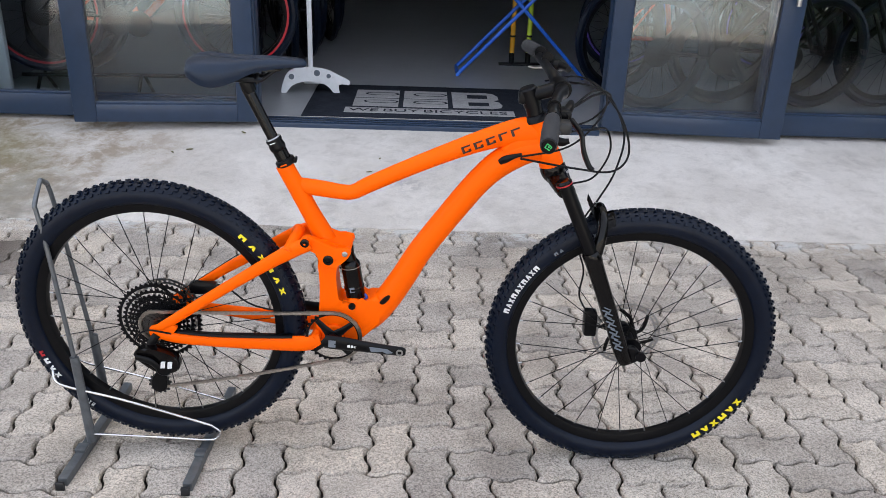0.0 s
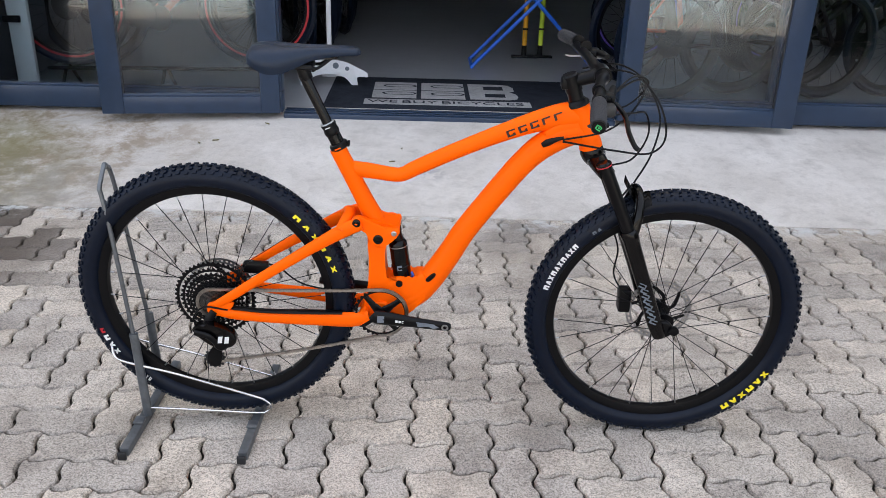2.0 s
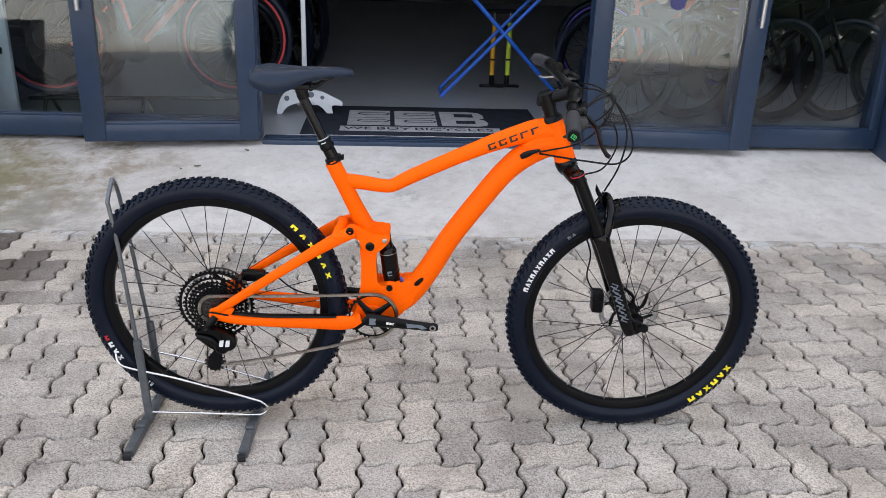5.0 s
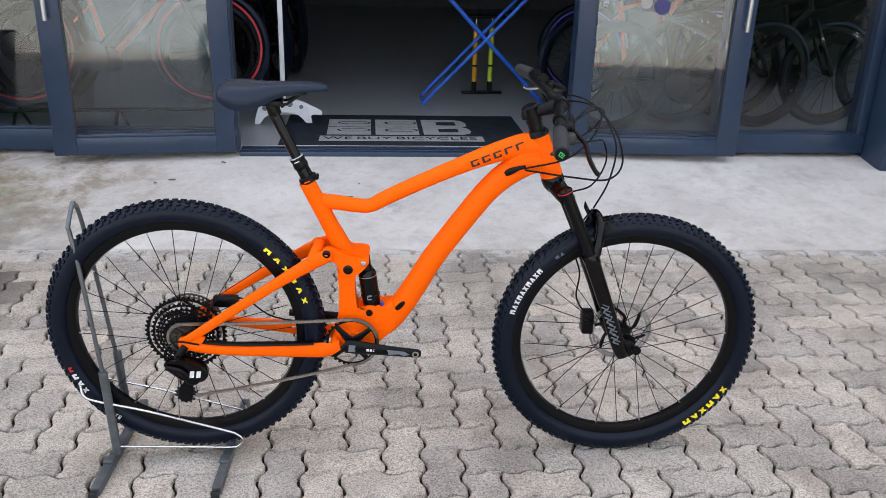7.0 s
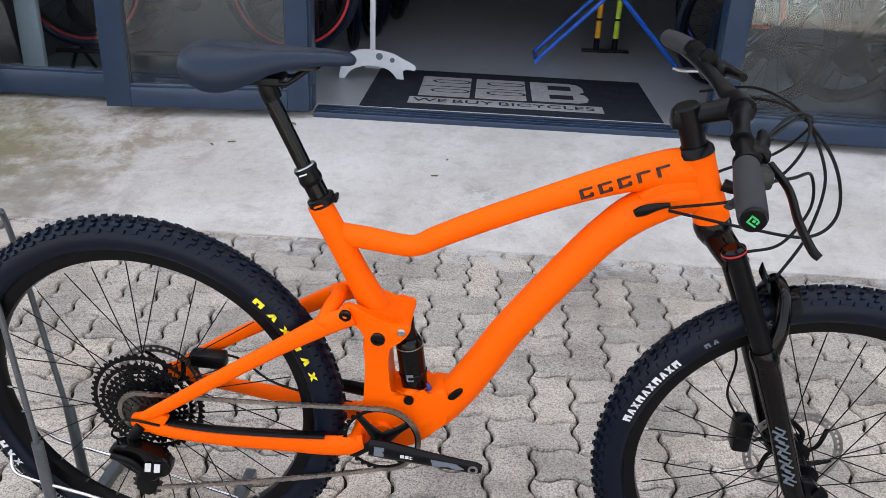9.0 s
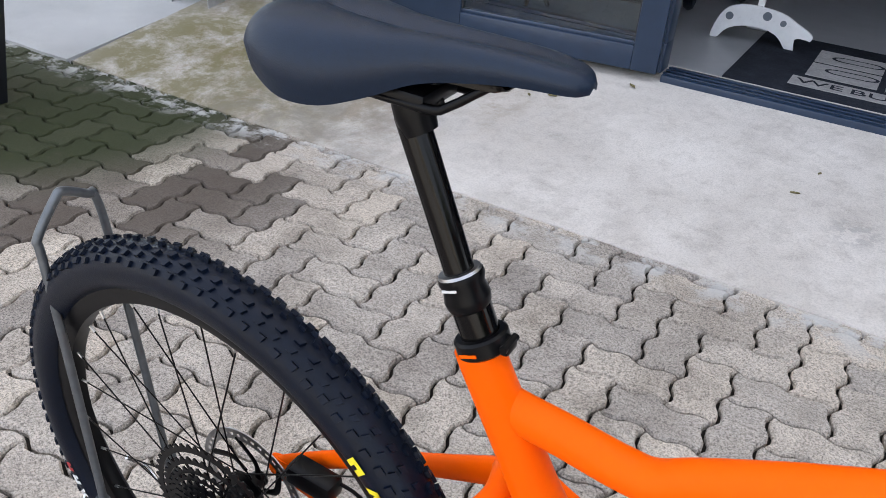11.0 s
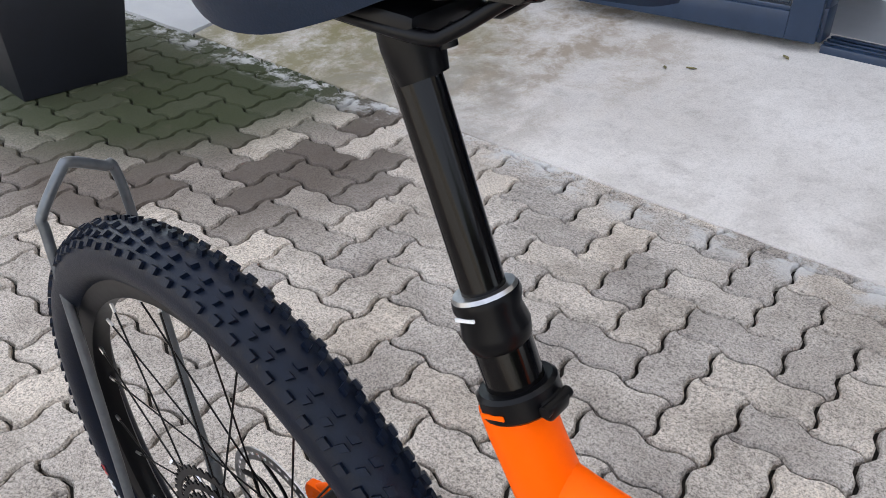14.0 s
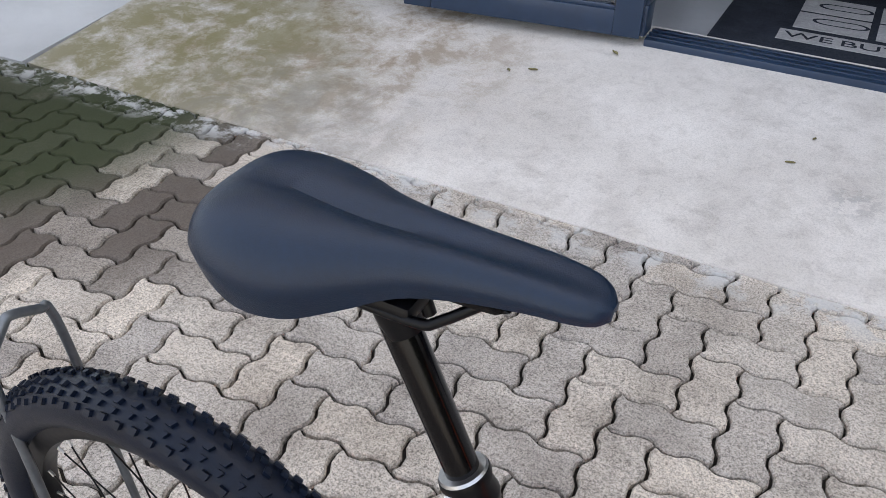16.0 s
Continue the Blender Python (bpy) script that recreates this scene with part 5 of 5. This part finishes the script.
# the whole bicycle leans a little towards its drive side
bike.matrix_basis = Matrix.Translation((0.6013, 0.008, 0.4068)) @ Matrix.Rotation(radians(0.69), 4, "Z") @ Matrix.Rotation(radians(2.74), 4, "X") @ Matrix.Rotation(radians(0.5), 4, "Y") @ Matrix.Scale(0.9974, 4) @ Matrix.Translation((-0.6, 0, -0.4)) @ bike.matrix_basis
# the rear wheel sits a little askew in the stand
rear.matrix_basis = Matrix.Translation((RH[0], -0.006, 0)) @ Matrix.Rotation(radians(-2.06), 4, "Z") @ Matrix.Translation((-RH[0], 0, 0))

# ---- floor stand ----
stand = thing("bike_stand", (-0.05, 0, 0), "grey steel floor stand with bare wire wheel holders", "bike stand")
for x in (-0.212, 0.104):
    ft = part("foot", boxed((x - 0.0125, -0.205, 0.0), (x + 0.0125, 0.245, 0.025), 0.003), STANDGREY, stand, "grey square tube foot")
    for y in (-0.207, 0.247):
        part("foot_cap", boxed((x - 0.0115, y - 0.004, 0.001), (x + 0.0115, y + 0.004, 0.024), 0.002), PLASTIC, ft)
    part("clip", boxed((x - 0.0145, -0.085, 0.0245), (x + 0.0145, -0.055, 0.034), 0.003), STANDGREY, ft)
for s in (-1, 1):
    y = s * 0.060 + 0.012
    up = part("upright", tubed([(-0.200, y, 0.025, 0.009, 0.013), (-0.212, y, 0.285, 0.009, 0.012)], 14), STANDGREY, stand, "grey flattened steel upright")
    part("wire_holder", tubed([(-0.285, 0.012 + s * 0.036, 0.245, 0.0036), (-0.272, y, 0.212, 0.0036), (-0.235, y, 0.192, 0.0036), (-0.10, y, 0.160, 0.0036), (0.10, y, 0.100, 0.0036), (0.135, y, 0.086, 0.0036), (0.150, y, 0.068, 0.0036), (0.138, y, 0.050, 0.0036), (0.11, y, 0.044, 0.0036), (0.0, y, 0.046, 0.0036), (-0.195, y, 0.048, 0.0036)], 10, 5), CHROME, stand, "bare zinc wire holder")
part("hoop", tubed([(-0.212, -0.046, 0.26, 0.0058), (-0.232, -0.032, 0.56, 0.0058), (-0.243, -0.026, 0.662, 0.0058), (-0.245, -0.024, 0.680, 0.0058), (-0.240, 0.006, 0.721, 0.0058), (-0.240, 0.018, 0.727, 0.0058), (-0.250, 0.056, 0.706, 0.0058), (-0.252, 0.067, 0.698, 0.0058), (-0.243, 0.070, 0.62, 0.0058), (-0.212, 0.070, 0.26, 0.0058)], 14, 5, (1, 0, 0)), STANDGREY, stand, "bent grey tube hoop")
for o in list(stand.children):
    lift = o.name.split(".")[0] == "hoop"
    for v in o.data.vertices:
        k = max(0.0, (v.co.z - 0.26) / 0.46) if lift else 0.0
        v.co += Vector((-0.006 * k, 0.014 - 0.022 * k, 0.021 * k))
# ---- inside the shop ----
def folding_stand(u, v):
    t = thing("folding_board", at_b(u + 0.45, v + 0.15, 0.183), "folding work table with blue crossed legs and a dark top", "folding table")
    for dv in (0.0, 0.30):
        bpart("leg", rodded((u, v + dv, 0.195), (u + 0.80, v + dv, 1.02), 0.014), BLUEMETAL, t, "blue tube leg")
        bpart("leg", rodded((u + 0.92, v + dv, 0.195), (u + 0.12, v + dv, 1.02), 0.014), BLUEMETAL, t)
    for uu in (u, u + 0.92):
        bpart("foot_bar", rodded((uu, v - 0.02, 0.195), (uu, v + 0.32, 0.195), 0.013), BLUEMETAL, t)
    bpart("top_bar", rodded((u + 0.80, v, 1.02), (u + 0.80, v + 0.3, 1.02), 0.013), BLUEMETAL, t)
    bm = slabbed(round_outline([(u - 0.15, -0.1), (u + 0.2, -0.2), (u + 0.75, -0.2), (u + 1.05, -0.1), (u + 1.05, 0.1), (u + 0.75, 0.2), (u + 0.2, 0.2), (u - 0.15, 0.1)], 5), 0, 0.03, 0.006)
    bm.transform(Matrix.Translation((0, v + 0.15, 1.04)) @ Matrix.Rotation(radians(90), 4, "X"))
    bpart("tabletop", bm, PLASTIC, t, "dark ribbed table top")
    return t


folding_stand(0.36, 2.55)
for i in range(9):
    uu = 0.42 + i * 0.1
    c = thing("small_part", at_b(uu, 2.7, 1.07), "small black bicycle part lying on the table", "bicycle part", "parts on the table")
    bpart("ring", lathed([(0, 0.018), (0.012, 0.024), (0.024, 0.018), (0.012, 0.012)], (uu, 2.66 + 0.06 * (i % 3), 1.074), "z", 14, True), DARKSTEEL, c)


def floor_pump(u, v, body, label):
    t = thing("floor_pump", at_b(u, v, 0.183), label, "pump", "pumps under the table")
    bpart("base", boxed((u - 0.10, v - 0.03, 0.182), (u + 0.10, v + 0.03, 0.20), 0.004), BLACK, t)
    bpart("barrel", rodded((u, v, 0.20), (u, v, 0.70), 0.019, 14), body, t)
    bpart("collar", rodded((u, v, 0.40), (u, v, 0.415), 0.022, 14), BLACK, t)
    bpart("foot_collar", rodded((u, v, 0.20), (u, v, 0.28), 0.021, 14), BLACK, t)
    bpart("shaft", rodded((u, v, 0.70), (u, v, 0.78), 0.007, 10), STEEL, t)
    bpart("handle", rodded((u - 0.11, v, 0.79), (u + 0.11, v, 0.79), 0.014, 12), BLACK, t)
    return t


floor_pump(0.80, 3.03, PUMPYEL, "yellow and black floor pump")
floor_pump(0.93, 3.05, PUMPLIME, "lime green and black floor pump")

# white pole stand with a crescent base
ps = thing("pole_stand", at_b(-0.62, 1.85, 0.183), "white steel pole stand with crescent shaped feet", "stand")
bm = slabbed(round_outline([(-0.81, 0.185), (-0.775, 0.185), (-0.74, 0.232), (-0.64, 0.262), (-0.52, 0.245), (-0.465, 0.185), (-0.43, 0.185), (-0.44, 0.24), (-0.40, 0.25), (-0.37, 0.245), (-0.37, 0.275), (-0.44, 0.31), (-0.52, 0.345), (-0.66, 0.355), (-0.75, 0.33), (-0.79, 0.27)], 3), 1.83, 1.842, 0.002)
bpart("crescent_plate", bm, WHITEMETAL, ps, "white enamelled crescent plate")
for uu, zz, r_ in ((-0.74, 0.29, 0.018), (-0.575, 0.318, 0.02), (-0.50, 0.30, 0.014)):
    bpart("plate_hole", lathed([(0, 0), (0, r_), (0.004, r_), (0.004, 0)], (uu, 1.827, zz), "y", 16), GREYPRINT, ps)
bpart("pole", boxed((-0.632, 1.842, 0.33), (-0.602, 1.868, 1.65), 0.003), WHITEMETAL, ps)
bpart("cross_foot", boxed((-0.66, 1.842, 0.255), (-0.58, 2.15, 0.275), 0.004), WHITEMETAL, ps)
bpart("rear_foot", boxed((-0.70, 2.10, 0.184), (-0.54, 2.15, 0.256), 0.006), WHITEMETAL, ps)


def parked_bike(label, rimmat, framemat, group):
    """A parked bicycle, standing along +x from its rear wheel, in simple full form."""
    t = new("parked_bicycle")
    t = tagged(t, label, "bicycle", group)
    def wh(cx, nm):
        w = part(nm, lathed([(-0.026, 0.337), (-0.022, 0.355), (0, 0.366), (0.022, 0.355), (0.026, 0.337), (0.015, 0.318), (-0.015, 0.318)], (cx, 0, 0.366), "y", 56, True), RUBBER, t)
        part("rim", lathed([(-0.014, 0.318), (-0.012, 0.290), (0.012, 0.290), (0.014, 0.318)], (cx, 0, 0.366), "y", 56, True), BLACK, w)
        part("rim_stripe", lathed([(-0.0155, 0.318), (-0.0155, 0.305), (0.0155, 0.305), (0.0155, 0.318)], (cx, 0, 0.366), "y", 56, True), rimmat, w)
        part("hub", lathed([(-0.05, 0), (-0.05, 0.02), (0.05, 0.02), (0.05, 0)], (cx, 0, 0.366), "y", 16), BLACK, w)
        sp = bmesh.new()
        for k in range(20):
            a = 2 * math.pi * k / 20
            rod(sp, (cx + 0.02 * math.cos(a + 0.9), (0.03 if k % 2 else -0.03), 0.366 + 0.02 * math.sin(a + 0.9)), (cx + 0.3 * math.cos(a), 0, 0.366 + 0.3 * math.sin(a)), 0.0013, 5)
        part("spokes", sp, BLACK, w)["kind"] = "stuff"
    wh(0, "rear_wheel")
    wh(1.12, "front_wheel")
    fr = part("frame", tubed([(0.43, 0, 0.32, 0.02), (0.32, 0, 0.80, 0.017)], 12), framemat, t)
    part("down_tube", tubed([(0.43, 0, 0.32, 0.025), (0.90, 0, 0.80, 0.025)], 12), framemat, fr)
    part("top_tube", tubed([(0.34, 0, 0.74, 0.018), (0.88, 0, 0.88, 0.02)], 12), framemat, fr)
    part("head_tube", tubed([(0.915, 0, 0.78, 0.022), (0.875, 0, 0.92, 0.022)], 12), framemat, fr)
    for s in (-1, 1):
        part("chain_stay", rodded((0, s * 0.06, 0.366), (0.43, s * 0.03, 0.33), 0.009), framemat, fr)
        part("seat_stay", rodded((0, s * 0.06, 0.366), (0.345, s * 0.02, 0.70), 0.008), framemat, fr)
        part("fork_leg", rodded((0.93, s * 0.05, 0.74), (1.12, s * 0.055, 0.366), 0.014), BLACK, t)
    part("seat_post", rodded((0.325, 0, 0.78), (0.285, 0, 0.96), 0.014), BLACK, t)
    part("saddle", tubed([(0.15, 0, 0.985, 0.06, 0.012), (0.22, 0, 0.99, 0.065, 0.018), (0.32, 0, 0.985, 0.03, 0.016), (0.42, 0, 0.985, 0.015, 0.010)], 14, 4), SADDLE, t)
    part("handlebar", tubed([(0.84, -0.36, 0.99, 0.012), (0.89, 0, 1.01, 0.013), (0.84, 0.36, 0.99, 0.012)], 12, 5, (1, 0, 0)), BLACK, t)
    part("stem", rodded((0.865, 0, 0.93), (0.885, 0, 1.01), 0.018), BLACK, t)
    part("crankset", lathed([(-0.06, 0), (-0.06, 0.09), (-0.05, 0.09), (-0.05, 0)], (0.43, 0, 0.32), "y", 28), BLACK, t)
    part("cassette", lathed([(-0.055, 0), (-0.055, 0.05), (-0.03, 0.09), (-0.03, 0)], (0, 0, 0.366), "y", 28), BLACK, t)
    return t


ORANGE2 = mat("red_orange_paint", (0.75, 0.09, 0.03), 0.35, grain=60, var=0.06)
b_red = parked_bike("black bicycle with red rims parked inside the shop", RED, BLACK, "bicycles in the shop")
b_red.matrix_basis = B @ pose(-1.03, 2.25, 0.184, 0, 0, 100)
b_org = parked_bike("orange-red bicycle parked inside the shop", BLACK, ORANGE2, "bicycles in the shop")
b_org.matrix_basis = B @ pose(-2.3, 2.35, 0.184, 0, 0, 12)
b_blk = parked_bike("black bicycle parked in a row inside the shop", BLACK, BLACK, "bicycles in the shop")
b_blk.matrix_basis = B @ pose(-0.86, 2.65, 0.184, 0, 0, 104)
b_pur = parked_bike("bicycle with purple rims parked by the far wall of the shop", PURPLE, BLACK, "bicycles in the shop")
b_pur.matrix_basis = B @ pose(1.66, 3.0, 0.184, 0, 0, 4)
for i in range(1, 5):
    copy_thing(b_blk, B @ pose(-0.90 + 0.06 * (i % 2) + 0.04 * i, 2.65 + 0.42 * i, 0.184, 0, 0, 108 + 3 * (i % 3)))
copy_thing(b_red, B @ pose(-2.15, 1.56, 0.334, 0, 0, 6))
rack = thing("bike_rack", at_b(-1.5, 1.56, 0.183), "low black tube rack under the parked bicycle", "bike rack")
bpart("rail", rodded((-2.3, 1.50, 0.325), (-0.95, 1.62, 0.325), 0.012), BLACK, rack)
for uu in (-2.2, -1.6, -1.0):
    bpart("leg", rodded((uu, 1.40, 0.19), (uu, 1.52, 0.325), 0.010), BLACK, rack)
    bpart("leg", rodded((uu, 1.72, 0.19), (uu, 1.58, 0.325), 0.010), BLACK, rack)
for i in range(3):
    copy_thing(b_blk, B @ pose(1.55 + 0.5 * i, 1.65 + 0.25 * i, 0.184, 0, 0, 10 - 8 * i))
copy_thing(b_pur, B @ pose(2.1, 3.9, 0.184, 0, 0, 84))
copy_thing(b_org, B @ pose(1.45, 2.2, 0.184, 0, 0, 25))

# pale display stand and rack at the window
rk = thing("display_panel", at_b(-2.05, 1.5, 0.183), "pale grey display panel behind the window", "panel")
bpart("panel", boxed((-2.48, 1.46, 0.182), (-2.36, 1.50, 1.6), 0.004), WALLWHITE, rk)
bpart("bracket", boxed((-2.5, 1.435, 0.60), (-2.40, 1.46, 0.64), 0.004), BLACK, rk)

# neighbouring shop's display
nb = thing("display_floor", at_b(-4.5, 2.0, 0.2), "wooden floor of the neighbouring display", "display")
bpart("boards", boxed((-6.2, 1.2, 0.10), (-2.76, 3.0, 0.20), 0.002), PALLET, nb)
ws = thing("white_sack", at_b(-3.75, 1.9, 0.2), "soft white sack on the display floor", "sack")
bm = bmesh.new()
bmesh.ops.create_icosphere(bm, subdivisions=3, radius=1.0)
for v in bm.verts:
    k = 1 + 0.10 * noise.noise(v.co * 2.3)
    v.co = Vector((v.co.x * 0.26 * k, v.co.y * 0.18 * k, max(-0.55, v.co.z) * 0.13 * k))
bm.transform(Matrix.Translation((-3.75, 1.75, 0.272)))
bpart("sack", bm, WALLWHITE, ws)
tagged(bpart("wall_neighbour", boxed((-6.2, 3.0, 0.1), (-2.76, 3.1, 3.0)), WALLWHITE), "plain back wall of the neighbouring display", "wall", kind="structure")

# street side: pale wall and shrubs that the panes mirror
tagged(part("wall_across", boxed((-30, -24, 0), (30, -23.6, 3.2), 0.02), PLASTER), "long pale garden wall across the yard", "wall", kind="structure")


def yard_tree(x, y, seed, hgt):
    """A dark leafy tree: tapered trunk, limbs and many small leaf blades."""
    t = thing("yard_tree", (x, y, 0), "dark leafy tree standing in the yard", "tree", "trees in the yard")
    rnd = random.Random(seed)
    part("trunk", tubed([(x, y, 0, 0.12), (x + 0.05, y, hgt * 0.3, 0.09), (x, y + 0.05, hgt * 0.62, 0.05)], 10, 4), BARK, t)
    vs, fs = [], []
    for li in range(9):
        a = 2 * math.pi * li / 9 + rnd.uniform(-0.3, 0.3)
        z0 = hgt * rnd.uniform(0.08, 0.6)
        L = hgt * rnd.uniform(0.25, 0.42)
        tip = Vector((x + L * math.cos(a), y + L * math.sin(a), z0 + L * rnd.uniform(0.2, 0.9)))
        part("limb", tubed([(x, y, z0, 0.04), (*(Vector((x, y, z0)).lerp(tip, 0.5) + Vector((0, 0, 0.1))), 0.025), (*tip, 0.008)], 7, 3), BARK, t)
        for q in range(230):
            c_ = Vector((x, y, z0)).lerp(tip, rnd.uniform(0.3, 1.1)) + Vector([rnd.gauss(0, 0.28) for _ in range(3)])
            ax = Vector([rnd.gauss(0, 1) for _ in range(3)]).normalized()
            sd = ax.orthogonal().normalized() * rnd.uniform(0.02, 0.04)
            ax = ax * rnd.uniform(0.07, 0.14)
            b0 = len(vs)
            vs.extend([tuple(c_ - ax), tuple(c_ + sd), tuple(c_ + ax), tuple(c_ - sd)])
            fs.append((b0, b0 + 1, b0 + 2, b0 + 3))
    me = bpy.data.meshes.new("crown")
    me.from_pydata(vs, [], fs)
    me.materials.append(LEAFMAT)
    cr = new("crown", me)
    cr.parent = t
    cr.matrix_parent_inverse = t.matrix_basis.inverted()
    return t


for k, (tx, ty, th) in enumerate(((4.7, -0.6, 2.6), (5.5, -1.7, 2.9), (6.6, -2.6, 3.2))):
    yard_tree(tx, ty, 4 + k, th)


# ---- paving: zigzag blocks in herringbone, unit 112 mm ----
PO, PA, PU = (0.31884, 0.01844), 0.568, 0.11247


def wave(s):
    """Sideways offset along one unit edge, odd about its middle."""
    pts = ((0.0, 0.0), (0.16, -0.085), (0.40, -0.06), (0.60, 0.06), (0.84, 0.085), (1.0, 0.0))
    for (a, p), (b, q) in zip(pts, pts[1:]):
        if s <= b:
            return p + (q - p) * (s - a) / (b - a)
    return 0.0


def block_mesh(across):
    """One block of two units by one (across) or one by two, with chamfered top."""
    n, m_ = (2, 1) if across else (1, 2)
    S = (0.0, 0.16, 0.40, 0.60, 0.84)
    out = []
    for i in range(n):
        out += [(i + s, wave(s)) for s in S]
    for j in range(m_):
        out += [(n - wave(s), j + s) for s in S]
    for i in range(n):
        out += [(n - i - s, m_ - wave(s)) for s in S]
    for j in range(m_):
        out += [(wave(s), m_ - j - s) for s in S]
    cx, cy = n / 2, m_ / 2
    bm = bmesh.new()
    P = [Vector((x, y)) for x, y in out]
    N = len(P)
    def ring(off, z):
        r_ = []
        for k in range(N):
            t = (P[(k + 1) % N] - P[k - 1]).normalized()
            q = P[k] + Vector((-t.y, t.x)) * off
            r_.append(bm.verts.new(((q.x - cx) * PU, (q.y - cy) * PU, z)))
        return r_
    a, b, c = ring(0.034, -0.024), ring(0.036, -0.007), ring(0.072, 0.0)
    for p, q in ((a, b), (b, c)):
        for k in range(N):
            bm.faces.new((p[k], p[(k + 1) % N], q[(k + 1) % N], q[k]))
    bm.faces.new(c)
    me = bpy.data.meshes.new("block")
    bmesh.ops.recalc_face_normals(bm, faces=bm.faces[:])
    bm.to_mesh(me)
    me.materials.append(GM["paver"])
    bm.free()
    return me


MA, MD = block_mesh(True), block_mesh(False)
pav = new("pavement")
tagged(pav, "grey concrete zigzag pavers laid in herringbone, mossy near the planter", "paving", kind="structure")
prnd = random.Random(11)
pm = pose(PO[0], PO[1], 0, 0, 0, PA)
edge_inv = B.inverted()
near_list, far_list = [], []
for j in range(-34, 30):
    for i in range(-70, 70):
        k = (i - (-j)) % 4          # columns shift by one per row
        if k == 0:
            me, cx, cy = MA, i + 1.0, j + 0.5
        elif k == 3:
            me, cx, cy = MD, i + 0.5, j + 0.0
        else:
            continue
        p = pm @ Vector((cx * PU, (cy - 1) * PU, 0))
        b_ = edge_inv @ p
        if b_.y > 0.10 or p.y < -3.0 or abs(p.x - 0.4) > 6.5:
            continue
        near_list.append((math.hypot((p.x - 0.1) * 0.75, p.y - 0.55), me, p))
near_list.sort(key=lambda r_: r_[0])
for n_, (dist, me, p) in enumerate(near_list):
    q = Matrix.Translation((p.x, p.y, prnd.uniform(-0.0015, 0.0015))) @ pose(0, 0, 0, prnd.uniform(-0.35, 0.35), prnd.uniform(-0.35, 0.35), PA + prnd.uniform(-0.5, 0.5))
    if n_ < 300:
        o = new("paver", me)
        o.parent = pav
        o.matrix_basis = q
    else:
        far_list.append((me, q))
allv, allf = [], []
for me, q in far_list:
    base = len(allv)
    allv += [tuple(q @ v.co) for v in me.vertices]
    allf += [tuple(base + x for x in pg.vertices) for pg in me.polygons]
fm = bpy.data.meshes.new("paver_field")
fm.from_pydata(allv, [], allf)
fm.materials.append(GM["paver"])
fo_ = new("paver_field", fm)
fo_.parent = pav
fo_["kind"] = "stuff"

# ---- dry leaves and grit on the apron ----
LEAF = mat("dry_leaf", (0.16, 0.135, 0.055), 0.8, grain=200, var=0.3)
for i, (x, y, s, turn) in enumerate(((0.32, 2.19, 0.016, 20), (-0.42, 2.60, 0.020, 140), (0.36, 2.35, 0.012, 75), (2.88, 1.83, 0.018, 10), (-0.65, 2.36, 0.018, 200), (-0.73, 2.32, 0.014, 310))):
    uv = B.inverted() @ Vector((x, y, 0))
    zz = 0.007 + (0.19 - 0.004) * max(0.0, min(1.0, (uv[1] + 0.005) / 1.225))
    bm = bmesh.new()
    rows_ = []
    for k in range(7):
        t = k / 6
        w = 0.42 * math.sin(math.pi * t) ** 0.8 * s + 0.0004
        rows_.append([bm.verts.new(((t - 0.5) * 2 * s, e * w, 0.002 + 0.25 * s * (e * e) + 0.2 * s * (t - 0.5) ** 2)) for e in (-1, 0, 1)])
    for p, q in zip(rows_, rows_[1:]):
        for k in range(2):
            bm.faces.new((p[k], q[k], q[k + 1], p[k + 1]))
    lf = part("fallen_leaf", bm, LEAF)
    lf.matrix_world = pose(x, y, zz, 0, 0, turn)
    tagged(lf, "small curled dry leaf lying on the concrete apron", "leaf", "fallen leaves")
